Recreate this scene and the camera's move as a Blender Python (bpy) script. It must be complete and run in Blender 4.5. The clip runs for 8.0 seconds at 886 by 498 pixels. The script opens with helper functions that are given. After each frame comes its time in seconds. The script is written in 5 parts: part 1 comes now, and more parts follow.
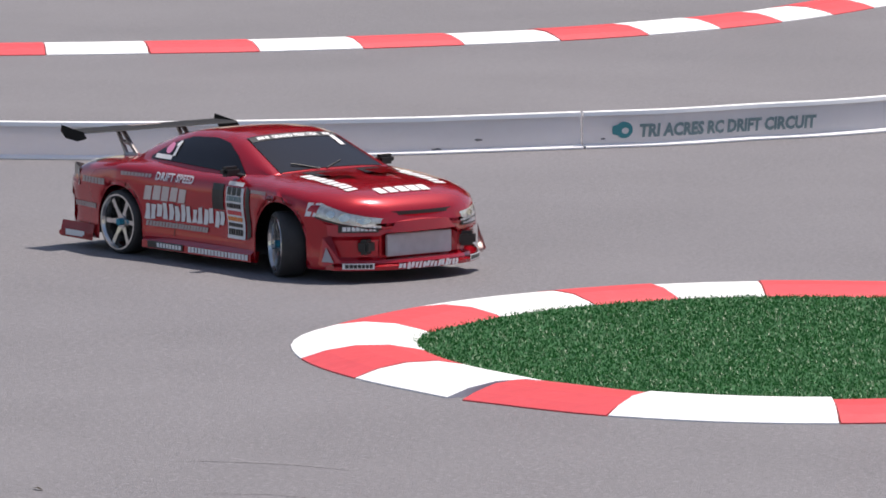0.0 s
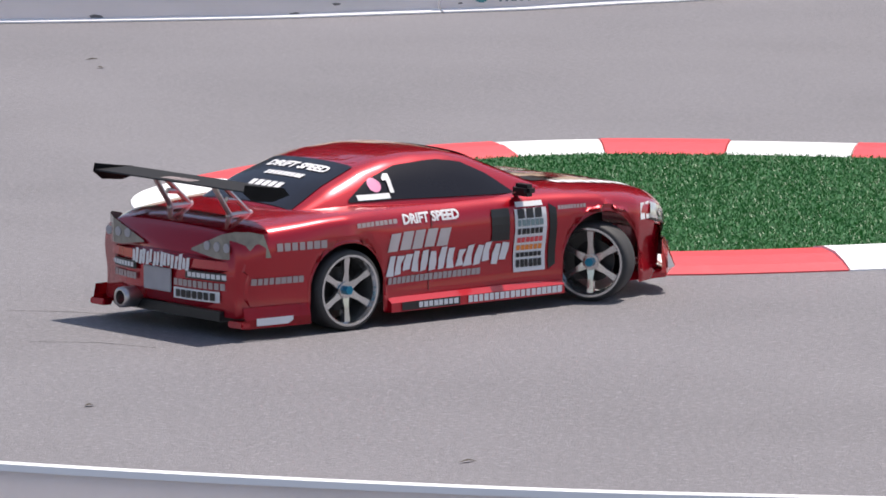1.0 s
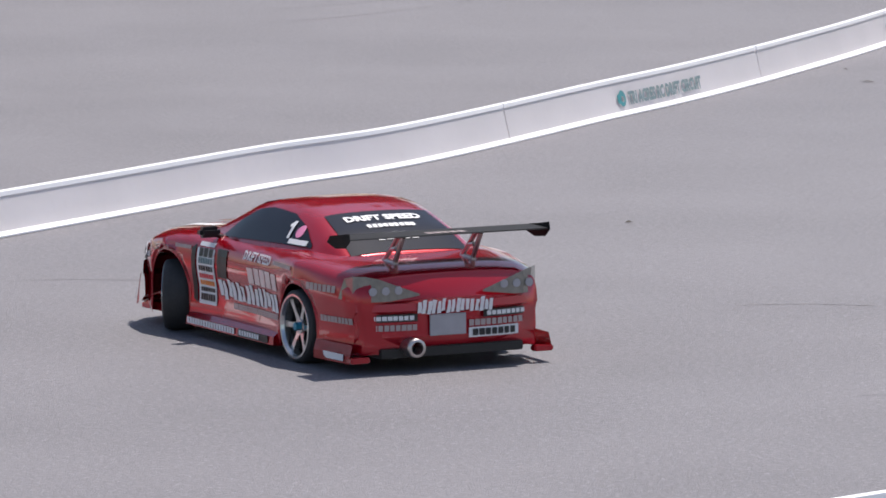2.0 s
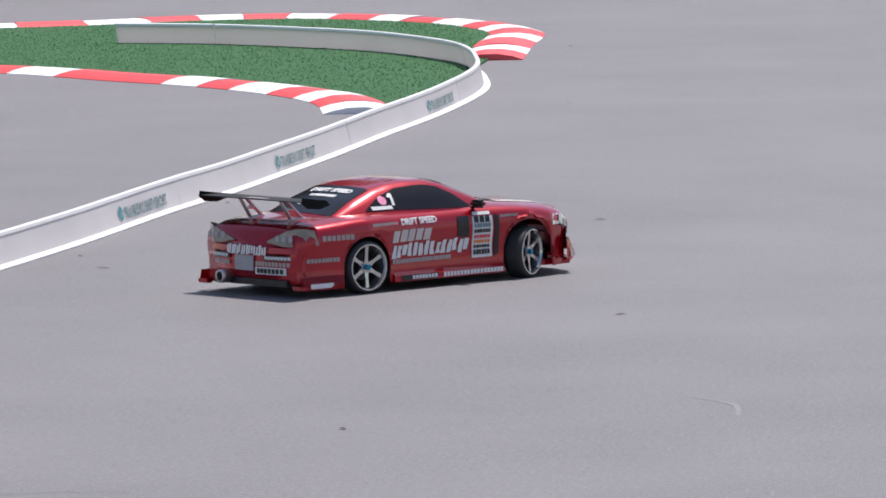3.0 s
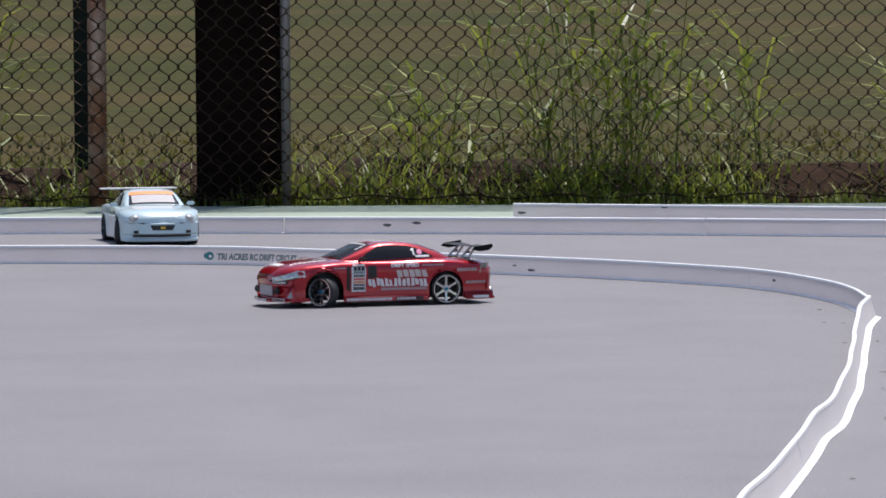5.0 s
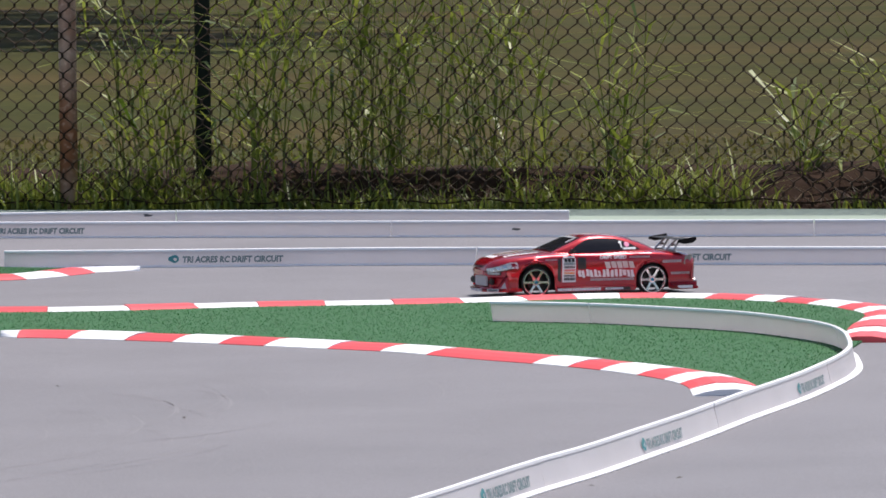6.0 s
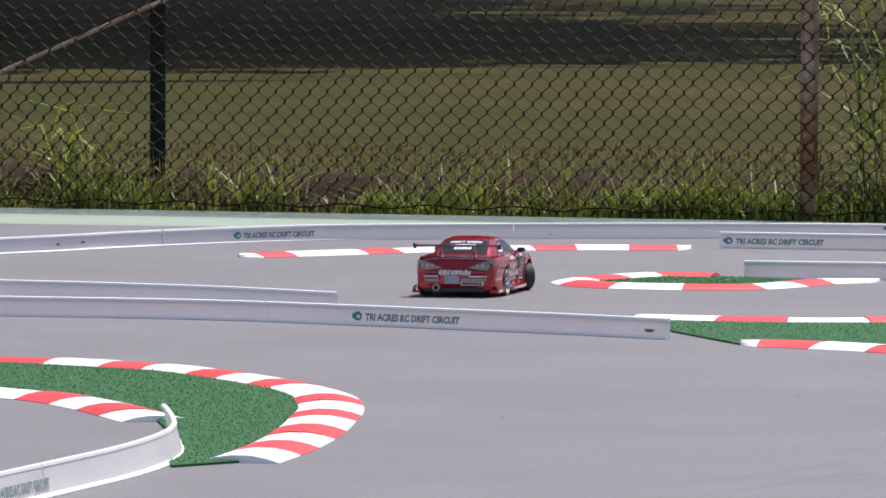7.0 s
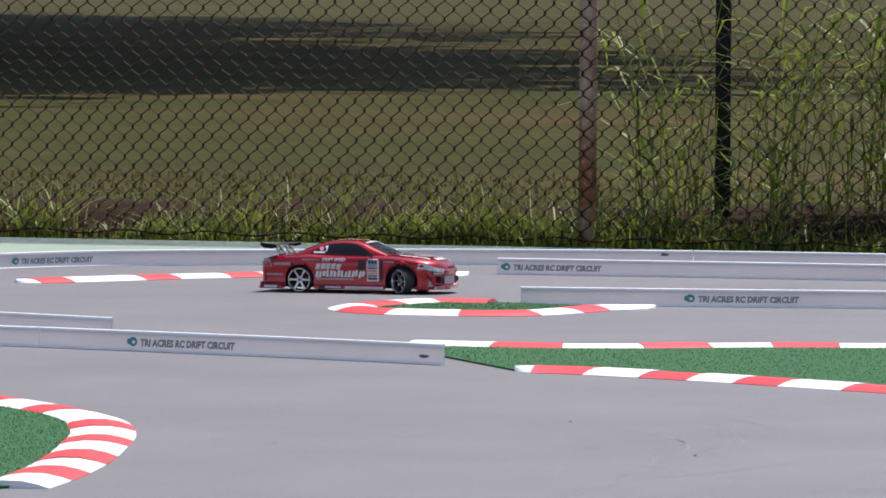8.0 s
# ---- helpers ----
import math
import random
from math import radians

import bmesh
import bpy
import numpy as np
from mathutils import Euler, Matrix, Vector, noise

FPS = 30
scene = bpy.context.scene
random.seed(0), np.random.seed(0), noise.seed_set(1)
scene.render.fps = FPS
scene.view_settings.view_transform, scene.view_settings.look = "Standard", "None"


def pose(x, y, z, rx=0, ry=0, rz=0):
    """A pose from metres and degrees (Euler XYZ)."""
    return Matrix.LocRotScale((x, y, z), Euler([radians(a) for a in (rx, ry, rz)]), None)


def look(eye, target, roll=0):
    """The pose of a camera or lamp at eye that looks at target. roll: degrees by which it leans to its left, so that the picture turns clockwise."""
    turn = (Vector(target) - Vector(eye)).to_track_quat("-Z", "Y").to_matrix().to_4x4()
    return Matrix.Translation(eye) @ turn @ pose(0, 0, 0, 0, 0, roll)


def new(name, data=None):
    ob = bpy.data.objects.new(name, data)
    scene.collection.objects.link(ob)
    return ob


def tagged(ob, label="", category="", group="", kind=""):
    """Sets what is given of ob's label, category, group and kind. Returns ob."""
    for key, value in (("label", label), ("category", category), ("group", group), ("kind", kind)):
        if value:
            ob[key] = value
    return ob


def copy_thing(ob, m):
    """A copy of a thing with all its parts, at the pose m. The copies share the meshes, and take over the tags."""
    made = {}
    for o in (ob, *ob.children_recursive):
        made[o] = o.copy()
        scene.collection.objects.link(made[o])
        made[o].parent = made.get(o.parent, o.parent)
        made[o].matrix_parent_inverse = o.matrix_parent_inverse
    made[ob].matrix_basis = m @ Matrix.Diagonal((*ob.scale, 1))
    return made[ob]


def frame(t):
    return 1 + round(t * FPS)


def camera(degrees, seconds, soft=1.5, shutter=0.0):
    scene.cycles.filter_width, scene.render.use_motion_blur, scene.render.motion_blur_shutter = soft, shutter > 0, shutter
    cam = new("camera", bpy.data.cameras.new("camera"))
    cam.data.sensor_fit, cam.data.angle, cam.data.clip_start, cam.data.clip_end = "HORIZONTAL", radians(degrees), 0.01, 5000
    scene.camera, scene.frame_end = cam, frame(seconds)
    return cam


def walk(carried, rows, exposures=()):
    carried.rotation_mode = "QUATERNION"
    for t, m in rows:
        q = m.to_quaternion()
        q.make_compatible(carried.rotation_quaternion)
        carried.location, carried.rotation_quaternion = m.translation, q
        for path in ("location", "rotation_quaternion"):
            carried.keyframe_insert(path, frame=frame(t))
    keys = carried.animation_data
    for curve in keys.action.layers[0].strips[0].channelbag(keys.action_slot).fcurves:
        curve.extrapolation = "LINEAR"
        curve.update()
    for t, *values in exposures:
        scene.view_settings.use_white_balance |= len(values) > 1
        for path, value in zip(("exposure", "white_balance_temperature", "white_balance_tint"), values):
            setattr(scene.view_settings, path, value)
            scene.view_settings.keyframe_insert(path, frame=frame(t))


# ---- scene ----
CAMERA_ROWS = [  # seconds, eye x y z, heading, tilt down, roll (degrees)
    (0.00, -0.045, 0.023, 0.749, -27.461, 6.480, -0.11),
    (0.20, -0.037, 0.004, 0.742, -29.847, 6.809, -0.04),
    (0.40, -0.026, -0.002, 0.742, -30.773, 6.988, 0.01),
    (0.50, -0.016, -0.008, 0.743, -30.912, 7.107, -0.09),
    (0.60, -0.016, -0.009, 0.743, -30.931, 7.299, -0.36),
    (0.80, 0.024, -0.015, 0.739, -29.970, 7.511, -0.47),
    (1.00, 0.058, -0.003, 0.729, -26.849, 7.434, -0.03),
    (1.20, 0.030, 0.002, 0.721, -23.293, 7.520, 0.11),
    (1.50, 0.020, 0.000, 0.730, -18.487, 7.374, -0.05),
    (1.75, 0.011, -0.002, 0.737, -15.202, 6.955, -0.17),
    (2.00, 0.004, -0.003, 0.744, -12.544, 6.500, -0.30),
    (2.30, -0.006, -0.005, 0.753, -10.145, 6.221, -0.45),
    (2.50, -0.000, -0.000, 0.754, -8.848, 6.175, -0.59),
    (2.70, -0.000, 0.000, 0.757, -7.674, 5.949, -1.02),
    (2.90, -0.023, -0.007, 0.751, -6.405, 5.321, -1.26),
    (3.00, -0.035, -0.013, 0.748, -5.750, 5.011, -1.01),
    (3.10, -0.036, -0.027, 0.749, -5.139, 4.717, -1.04),
    (3.30, -0.036, -0.029, 0.743, -3.830, 4.222, -0.75),
    (3.50, 0.041, 0.024, 0.760, -2.628, 4.310, -0.89),
    (4.00, 0.017, -0.004, 0.756, -0.291, 3.457, -0.99),
    (4.50, 0.021, -0.002, 0.757, 0.059, 2.813, -0.76),
    (5.00, -0.006, -0.001, 0.759, -0.934, 2.741, -0.53),
    (5.20, 0.011, 0.032, 0.770, -2.308, 2.654, -0.70),
    (5.50, 0.009, 0.022, 0.766, -4.698, 2.614, -0.67),
    (5.75, 0.007, 0.015, 0.764, -6.916, 2.630, -0.66),
    (6.00, 0.006, 0.006, 0.762, -9.084, 2.657, -0.65),
    (6.30, 0.002, -0.003, 0.758, -11.288, 2.653, -0.63),
    (6.50, -0.006, -0.001, 0.755, -12.515, 2.586, -0.44),
    (7.00, -0.013, 0.002, 0.756, -15.296, 2.514, 0.18),
    (7.50, -0.006, 0.005, 0.757, -15.219, 2.447, 0.48),
    (8.00, 0.016, -0.004, 0.755, -13.498, 2.280, 0.31),
]


def aim(x, y, z, heading, tilt, roll):
    h, d = radians(heading), radians(tilt)
    way = Vector((math.sin(h) * math.cos(d), math.cos(h) * math.cos(d), -math.sin(d)))
    return look((x, y, z), Vector((x, y, z)) + way, roll)


cam = camera(7.512, 8.0, soft=1.7)
walk(cam, [(r[0], aim(*r[1:])) for r in CAMERA_ROWS], exposures=[(0.0, 0.0, 6900, 13), (0.5, 0.12, 6900, 13), (1.0, 0.2, 6850, 13), (2.5, 0.05, 6600, 12), (3.5, 0.0, 6600, 12), (4.0, -0.1, 6600, 12), (4.5, 0.03, 6520, 13), (5.0, 0.04, 6480, 13), (6.5, 0.12, 6600, 13), (8.0, 0.12, 6480, 12)])

# ---- world and sun ----
SUN_WAY = Vector((0.17, 0.35, 1.0)).normalized()
world = bpy.data.worlds.new("sky")
scene.world = world
world.use_nodes = True
_n = world.node_tree.nodes
_sky = _n.new("ShaderNodeTexSky")
_sky.sky_type = "NISHITA"
_sky.sun_disc = False
_sky.sun_elevation = math.asin(SUN_WAY.z)
_sky.sun_rotation = math.atan2(SUN_WAY.x, SUN_WAY.y)
_n["Background"].inputs[1].default_value = 0.13
world.node_tree.links.new(_sky.outputs[0], _n["Background"].inputs[0])
sun = new("sun", bpy.data.lights.new("sun", "SUN"))
sun.data.energy, sun.data.angle, sun.data.color = 5.0, radians(0.53), (1.0, 0.96, 0.9)
sun.matrix_world = look((0, 12, 20), Vector((0, 12, 20)) - SUN_WAY)

# ---- materials ----


def material(name, base, rough=0.5, metal=0.0, vary=0.0, scale=40.0, fine=0.0, fine_scale=400.0, bump=0.0,
             bump_scale=400.0, tint=None, coat=0.0, each=0.0, spec=0.5):
    """A principled material with two scales of colour variation, bump and variation from object to object."""
    m = bpy.data.materials.new(name)
    m.use_nodes = True
    nt = m.node_tree
    p = nt.nodes["Principled BSDF"]
    p.inputs["Roughness"].default_value = rough
    p.inputs["Metallic"].default_value = metal
    p.inputs["Coat Weight"].default_value = coat
    p.inputs["Coat Roughness"].default_value = 0.04
    p.inputs["Specular IOR Level"].default_value = spec
    p.inputs["Base Color"].default_value = (*base, 1)
    geo = nt.nodes.new("ShaderNodeTexCoord")
    last = None
    if vary or fine or tint:
        last = nt.nodes.new("ShaderNodeRGB")
        last.outputs[0].default_value = (*base, 1)
        last = last.outputs[0]

    def mixed(a, amount, colour, factor):
        mix = nt.nodes.new("ShaderNodeMix")
        mix.data_type, mix.blend_type = "RGBA", "MIX"
        mul = nt.nodes.new("ShaderNodeMath")
        mul.operation = "MULTIPLY"
        mul.inputs[1].default_value = amount
        nt.links.new(factor, mul.inputs[0])
        nt.links.new(mul.outputs[0], mix.inputs[0])
        nt.links.new(a, mix.inputs[6])
        mix.inputs[7].default_value = (*colour, 1)
        return mix.outputs[2]

    def cloud(size, detail, lo, hi):
        tex = nt.nodes.new("ShaderNodeTexNoise")
        tex.inputs["Scale"].default_value = size
        tex.inputs["Detail"].default_value = detail
        nt.links.new(geo.outputs["Object"], tex.inputs["Vector"])
        ramp = nt.nodes.new("ShaderNodeMapRange")
        ramp.inputs[1].default_value, ramp.inputs[2].default_value = lo, hi
        nt.links.new(tex.outputs[0], ramp.inputs[0])
        return ramp.outputs[0]

    if tint:
        last = mixed(last, 1.0, tint, cloud(scale * 0.3, 5, 0.42, 0.62))
    if vary:
        last = mixed(last, vary, [c * 0.45 for c in base], cloud(scale, 6, 0.35, 0.7))
    if fine:
        last = mixed(last, fine, [min(1, c * 2.0) for c in base], cloud(fine_scale, 2, 0.54, 0.7))
        last = mixed(last, fine, [c * 0.4 for c in base], cloud(fine_scale * 0.8, 2, 0.55, 0.75))
    if each:
        info = nt.nodes.new("ShaderNodeObjectInfo")
        hsv = nt.nodes.new("ShaderNodeHueSaturation")
        rng = nt.nodes.new("ShaderNodeMapRange")
        rng.inputs[3].default_value, rng.inputs[4].default_value = 1 - each, 1 + each
        nt.links.new(info.outputs["Random"], rng.inputs[0])
        nt.links.new(rng.outputs[0], hsv.inputs["Value"])
        if last:
            nt.links.new(last, hsv.inputs["Color"])
        else:
            hsv.inputs["Color"].default_value = (*base, 1)
        last = hsv.outputs[0]
    if last:
        nt.links.new(last, p.inputs["Base Color"])
    if bump:
        tex = nt.nodes.new("ShaderNodeTexNoise")
        tex.inputs["Scale"].default_value = bump_scale
        tex.inputs["Detail"].default_value = 4
        nt.links.new(geo.outputs["Object"], tex.inputs["Vector"])
        b = nt.nodes.new("ShaderNodeBump")
        b.inputs["Strength"].default_value = bump
        b.inputs["Distance"].default_value = 0.002
        nt.links.new(tex.outputs[0], b.inputs["Height"])
        nt.links.new(b.outputs[0], p.inputs["Normal"])
    return m


def leafy(name, dark, light, rough=0.5, through_light=0.3):
    """A leaf material whose colour varies from blade to blade."""
    m = bpy.data.materials.new(name)
    m.use_nodes = True
    nt = m.node_tree
    p = nt.nodes["Principled BSDF"]
    geo = nt.nodes.new("ShaderNodeNewGeometry")
    mix = nt.nodes.new("ShaderNodeMix")
    mix.data_type = "RGBA"
    mix.inputs[6].default_value, mix.inputs[7].default_value = (*dark, 1), (*light, 1)
    nt.links.new(geo.outputs["Random Per Island"], mix.inputs[0])
    nt.links.new(mix.outputs[2], p.inputs["Base Color"])
    p.inputs["Roughness"].default_value = rough
    p.inputs["Transmission Weight"].default_value = 0.0
    tr = nt.nodes.new("ShaderNodeBsdfTranslucent")
    nt.links.new(mix.outputs[2], tr.inputs[0])
    add = nt.nodes.new("ShaderNodeMixShader")
    add.inputs[0].default_value = through_light
    nt.links.new(p.outputs[0], add.inputs[1])
    nt.links.new(tr.outputs[0], add.inputs[2])
    nt.links.new(add.outputs[0], nt.nodes["Material Output"].inputs[0])
    return m


ASPHALT = material("asphalt", (0.178, 0.169, 0.182), 0.6, tint=(0.166, 0.158, 0.171), vary=0.24, scale=3.4, fine=0.42, fine_scale=210, bump=0.7, bump_scale=500)
BOARD = material("white_vinyl", (0.86, 0.83, 0.845), 0.4, vary=0.16, scale=9, fine=0.05, fine_scale=120)
_nt = BOARD.node_tree
_tr = _nt.nodes.new("ShaderNodeBsdfTranslucent")
_tr.inputs[0].default_value = (0.9, 0.84, 0.82, 1)
_mx = _nt.nodes.new("ShaderNodeMixShader")
_mx.inputs[0].default_value = 0.44
_nt.links.new(_nt.nodes["Principled BSDF"].outputs[0], _mx.inputs[1])
_nt.links.new(_tr.outputs[0], _mx.inputs[2])
_nt.links.new(_mx.outputs[0], _nt.nodes["Material Output"].inputs[0])
BEAD = material("white_vinyl_edge", (0.9, 0.885, 0.895), 0.35, vary=0.06, scale=12)
KERB_RED = material("red_kerb_paint", (0.72, 0.075, 0.085), 0.45, vary=0.1, scale=14, fine=0.12, fine_scale=90, bump=0.3, bump_scale=60, each=0.1)
KERB_WHITE = material("white_kerb_paint", (0.86, 0.85, 0.86), 0.5, vary=0.08, scale=14, fine=0.05, fine_scale=90, bump=0.3, bump_scale=60, each=0.05)
TURF = material("turf_backing", (0.012, 0.105, 0.022), 0.8, vary=0.5, scale=60)
BLADES = leafy("turf_blades", (0.014, 0.115, 0.022), (0.019, 0.14, 0.027), 0.5, 0.2)
TEAL = material("teal_print", (0.04, 0.24, 0.265), 0.5)
PRINT = material("grey_print", (0.17, 0.24, 0.25), 0.55)
GREEN_SLAB = material("pale_green_paving", (0.27, 0.33, 0.27), 0.8, vary=0.25, scale=3, fine=0.15, fine_scale=90)
FIELD = material("mown_grass", (0.038, 0.039, 0.0078), 0.95, vary=0.45, scale=0.5, fine=0.6, fine_scale=7, tint=(0.066, 0.046, 0.015), spec=0.1)
SOIL = material("dry_soil", (0.035, 0.019, 0.012), 0.95, spec=0.1, vary=0.7, scale=8, fine=0.4, fine_scale=60, bump=1.0, bump_scale=40)
GRASS = leafy("grass_blades", (0.06, 0.095, 0.011), (0.3, 0.34, 0.06), 0.5, 0.4)
MOWN = leafy("mown_blades", (0.06, 0.066, 0.013), (0.12, 0.1, 0.03), 0.7, 0.5)
LITTER = leafy("leaf_litter", (0.03, 0.016, 0.011), (0.2, 0.13, 0.1), 0.6, 0.15)
BARK = material("bark", (0.06, 0.045, 0.035), 0.9, vary=0.5, scale=3)
DRY = leafy("dry_stems", (0.09, 0.06, 0.035), (0.3, 0.24, 0.14))
WEED = leafy("weed_leaves", (0.06, 0.105, 0.011), (0.32, 0.36, 0.06), 0.45, 0.4)
TREE_LEAF = leafy("tree_leaves", (0.015, 0.035, 0.008), (0.05, 0.08, 0.02), 0.5, 0.15)
SCUFF = material("pale_scuff", (0.225, 0.215, 0.225), 0.7, vary=0.25, scale=12, fine=0.2, fine_scale=160)
WIRE = material("rusty_wire", (0.036, 0.021, 0.012), 0.85, metal=0.0, spec=0.2, tint=(0.042, 0.028, 0.018), vary=0.5, scale=20)
RUST_POLE = material("rusty_pipe", (0.46, 0.34, 0.28), 0.7, metal=0.1, tint=(0.27, 0.105, 0.05), scale=14, fine=0.3, fine_scale=60)
GREY_POLE = material("galvanised_pipe", (0.34, 0.31, 0.33), 0.5, metal=0.6, vary=0.4, scale=10)
DARK_POST = material("dark_green_post", (0.009, 0.014, 0.01), 0.7, spec=0.2, vary=0.4, scale=10)
TIMBER = material("dark_timber", (0.012, 0.006, 0.0045), 0.95, spec=0.1, vary=0.6, scale=14, fine=0.3, fine_scale=50, bump=0.8, bump_scale=50)
GRIME = material("grime", (0.16, 0.15, 0.15), 0.8, vary=0.6, scale=80)
DEBRIS = material("dry_leaf", (0.05, 0.04, 0.03), 0.8)

# ---- small builders ----


def mesh_object(name, bm, mat, smooth=False):
    me = bpy.data.meshes.new(name)
    bm.to_mesh(me)
    bm.free()
    if smooth:
        me.shade_smooth()
    for m in mat if isinstance(mat, (list, tuple)) else [mat]:
        me.materials.append(m)
    return new(name, me)


def part(name, bm, mat, parent, label="", smooth=False):
    ob = mesh_object(name, bm, mat, smooth)
    ob.parent = parent
    if label:
        ob["label"] = label
    return ob


def raw(name, verts, faces, mat, smooth=False):
    me = bpy.data.meshes.new(name)
    me.from_pydata([tuple(v) for v in verts], [], faces)
    me.update()
    if smooth:
        me.shade_smooth()
    me.materials.append(mat)
    return new(name, me)


def spline(points, step=0.03, closed=False):
    """Points along a smooth curve through the given plan points, at even steps."""
    P = [np.array(p, float) for p in points]
    n = len(P)
    out = []
    for i in range(n if closed else n - 1):
        a, b = P[i], P[(i + 1) % n]
        p0 = P[i - 1] if closed or i else 2 * a - b
        p3 = P[(i + 2) % n] if closed or i + 2 < n else 2 * b - a
        for s in np.linspace(0, 1, 16, endpoint=False):
            out.append(0.5 * (2 * a + (b - p0) * s + (2 * p0 - 5 * a + 4 * b - p3) * s**2 + (3 * a - p0 - 3 * b + p3) * s**3))
    out.append(P[0] if closed else P[-1])
    out = np.array(out)
    length = np.concatenate([[0], np.cumsum(np.hypot(*np.diff(out, axis=0).T))])
    k = max(3, int(round(length[-1] / step)) + 1)
    s = np.linspace(0, length[-1], k)
    return np.column_stack([np.interp(s, length, out[:, 0]), np.interp(s, length, out[:, 1])]), s


def normals(path):
    d = np.gradient(path, axis=0)
    d /= np.hypot(*d.T)[:, None]
    return np.column_stack([-d[:, 1], d[:, 0]])


def sweep(bm, path, nrm, section):
    """A closed section of (offset along the normal, height) swept along a plan path, with end caps."""
    rings = []
    for p, n in zip(path, nrm):
        rings.append([bm.verts.new((p[0] + n[0] * o, p[1] + n[1] * o, z)) for o, z in section])
    k = len(section)
    for a, b in zip(rings, rings[1:]):
        for i in range(k):
            bm.faces.new((a[i], a[(i + 1) % k], b[(i + 1) % k], b[i]))
    bm.faces.new(rings[0])
    bm.faces.new(list(reversed(rings[-1])))
    bmesh.ops.recalc_face_normals(bm, faces=bm.faces)


def box(bm, x, y, z, sx, sy, sz, rot=None):
    m = Matrix.Translation((x, y, z)) @ (rot or Matrix()) @ Matrix.Diagonal((sx, sy, sz, 1))
    return bmesh.ops.create_cube(bm, size=1, matrix=m)["verts"]


def tube(bm, a, b, r, r2=None, sides=10):
    a, b = Vector(a), Vector(b)
    d = b - a
    m = Matrix.Translation((a + b) / 2) @ d.to_track_quat("Z", "Y").to_matrix().to_4x4()
    bmesh.ops.create_cone(bm, cap_ends=True, segments=sides, radius1=r, radius2=r if r2 is None else r2, depth=d.length, matrix=m)


TEXTS = {}


def text_mesh(words, size, shear=0.0, bold=0.0):
    """Vertices and faces of words in the built-in font, on the plane, from the left end."""
    key = (words, size, shear, bold)
    if key not in TEXTS:
        cu = bpy.data.curves.new("words", "FONT")
        cu.body, cu.size, cu.shear, cu.offset = words, size, shear, bold
        cu.resolution_u = 2
        ob = bpy.data.objects.new("words", cu)
        me = ob.to_mesh()
        TEXTS[key] = (np.array([tuple(q.co) for q in me.vertices]), [tuple(q.vertices) for q in me.polygons])
        ob.to_mesh_clear()
        bpy.data.objects.remove(ob)
        bpy.data.curves.remove(cu)
    return TEXTS[key]


# ---- setting ----


def slab(name, corners, z, depth, mat, label, category, cuts=0):
    bm = bmesh.new()
    top = [bm.verts.new((x, y, z)) for x, y in corners]
    low = [bm.verts.new((x, y, z - depth)) for x, y in corners]
    bm.faces.new(top)
    bm.faces.new(list(reversed(low)))
    n = len(top)
    for i in range(n):
        bm.faces.new((top[i], low[i], low[(i + 1) % n], top[(i + 1) % n]))
    bmesh.ops.recalc_face_normals(bm, faces=bm.faces)
    return tagged(mesh_object(name, bm, mat), label, category, kind="structure")


def fence_y(x):
    return 18.46 - 0.085 * (x + 0.735)


def build_setting():
    slab("ground", [(-1500, -1500), (1500, -1500), (1500, 1500), (-1500, 1500)], -0.02, 0.5, FIELD,
         "dry mown grass field running to the horizon", "field")
    slab("track_surface", [(-14, -8), (9, -8), (9, 16.6), (-0.2, 17.35), (-2.4, 17.66), (-5.0, 17.75), (-14, 17.9)], 0.0, 0.1, ASPHALT,
         "smooth grey asphalt of a small race circuit, faintly marked", "asphalt")
    slab("pavement", [(9, 16.61), (-0.2, 17.36), (-2.4, 17.67), (-5.0, 17.76), (-14, 17.91), (-14, fence_y(-14) - 0.03), (9, fence_y(9) - 0.03)],
         -0.002, 0.1, GREEN_SLAB, "pale green painted paving along the fence", "paving")


LOGO_SIZE = 0.0195


def lay_on(path, s, nrm, side, u, h, proud, slope=0.0):
    """A place on a barrier's face: u metres along, h up, on the side given."""
    x, y = np.interp(u, s, path[:, 0]), np.interp(u, s, path[:, 1])
    n = np.array([np.interp(u, s, nrm[:, 0]), np.interp(u, s, nrm[:, 1])])
    n /= np.hypot(*n)
    return (x + n[0] * side * (proud - slope * h), y + n[1] * side * (proud - slope * h), h)


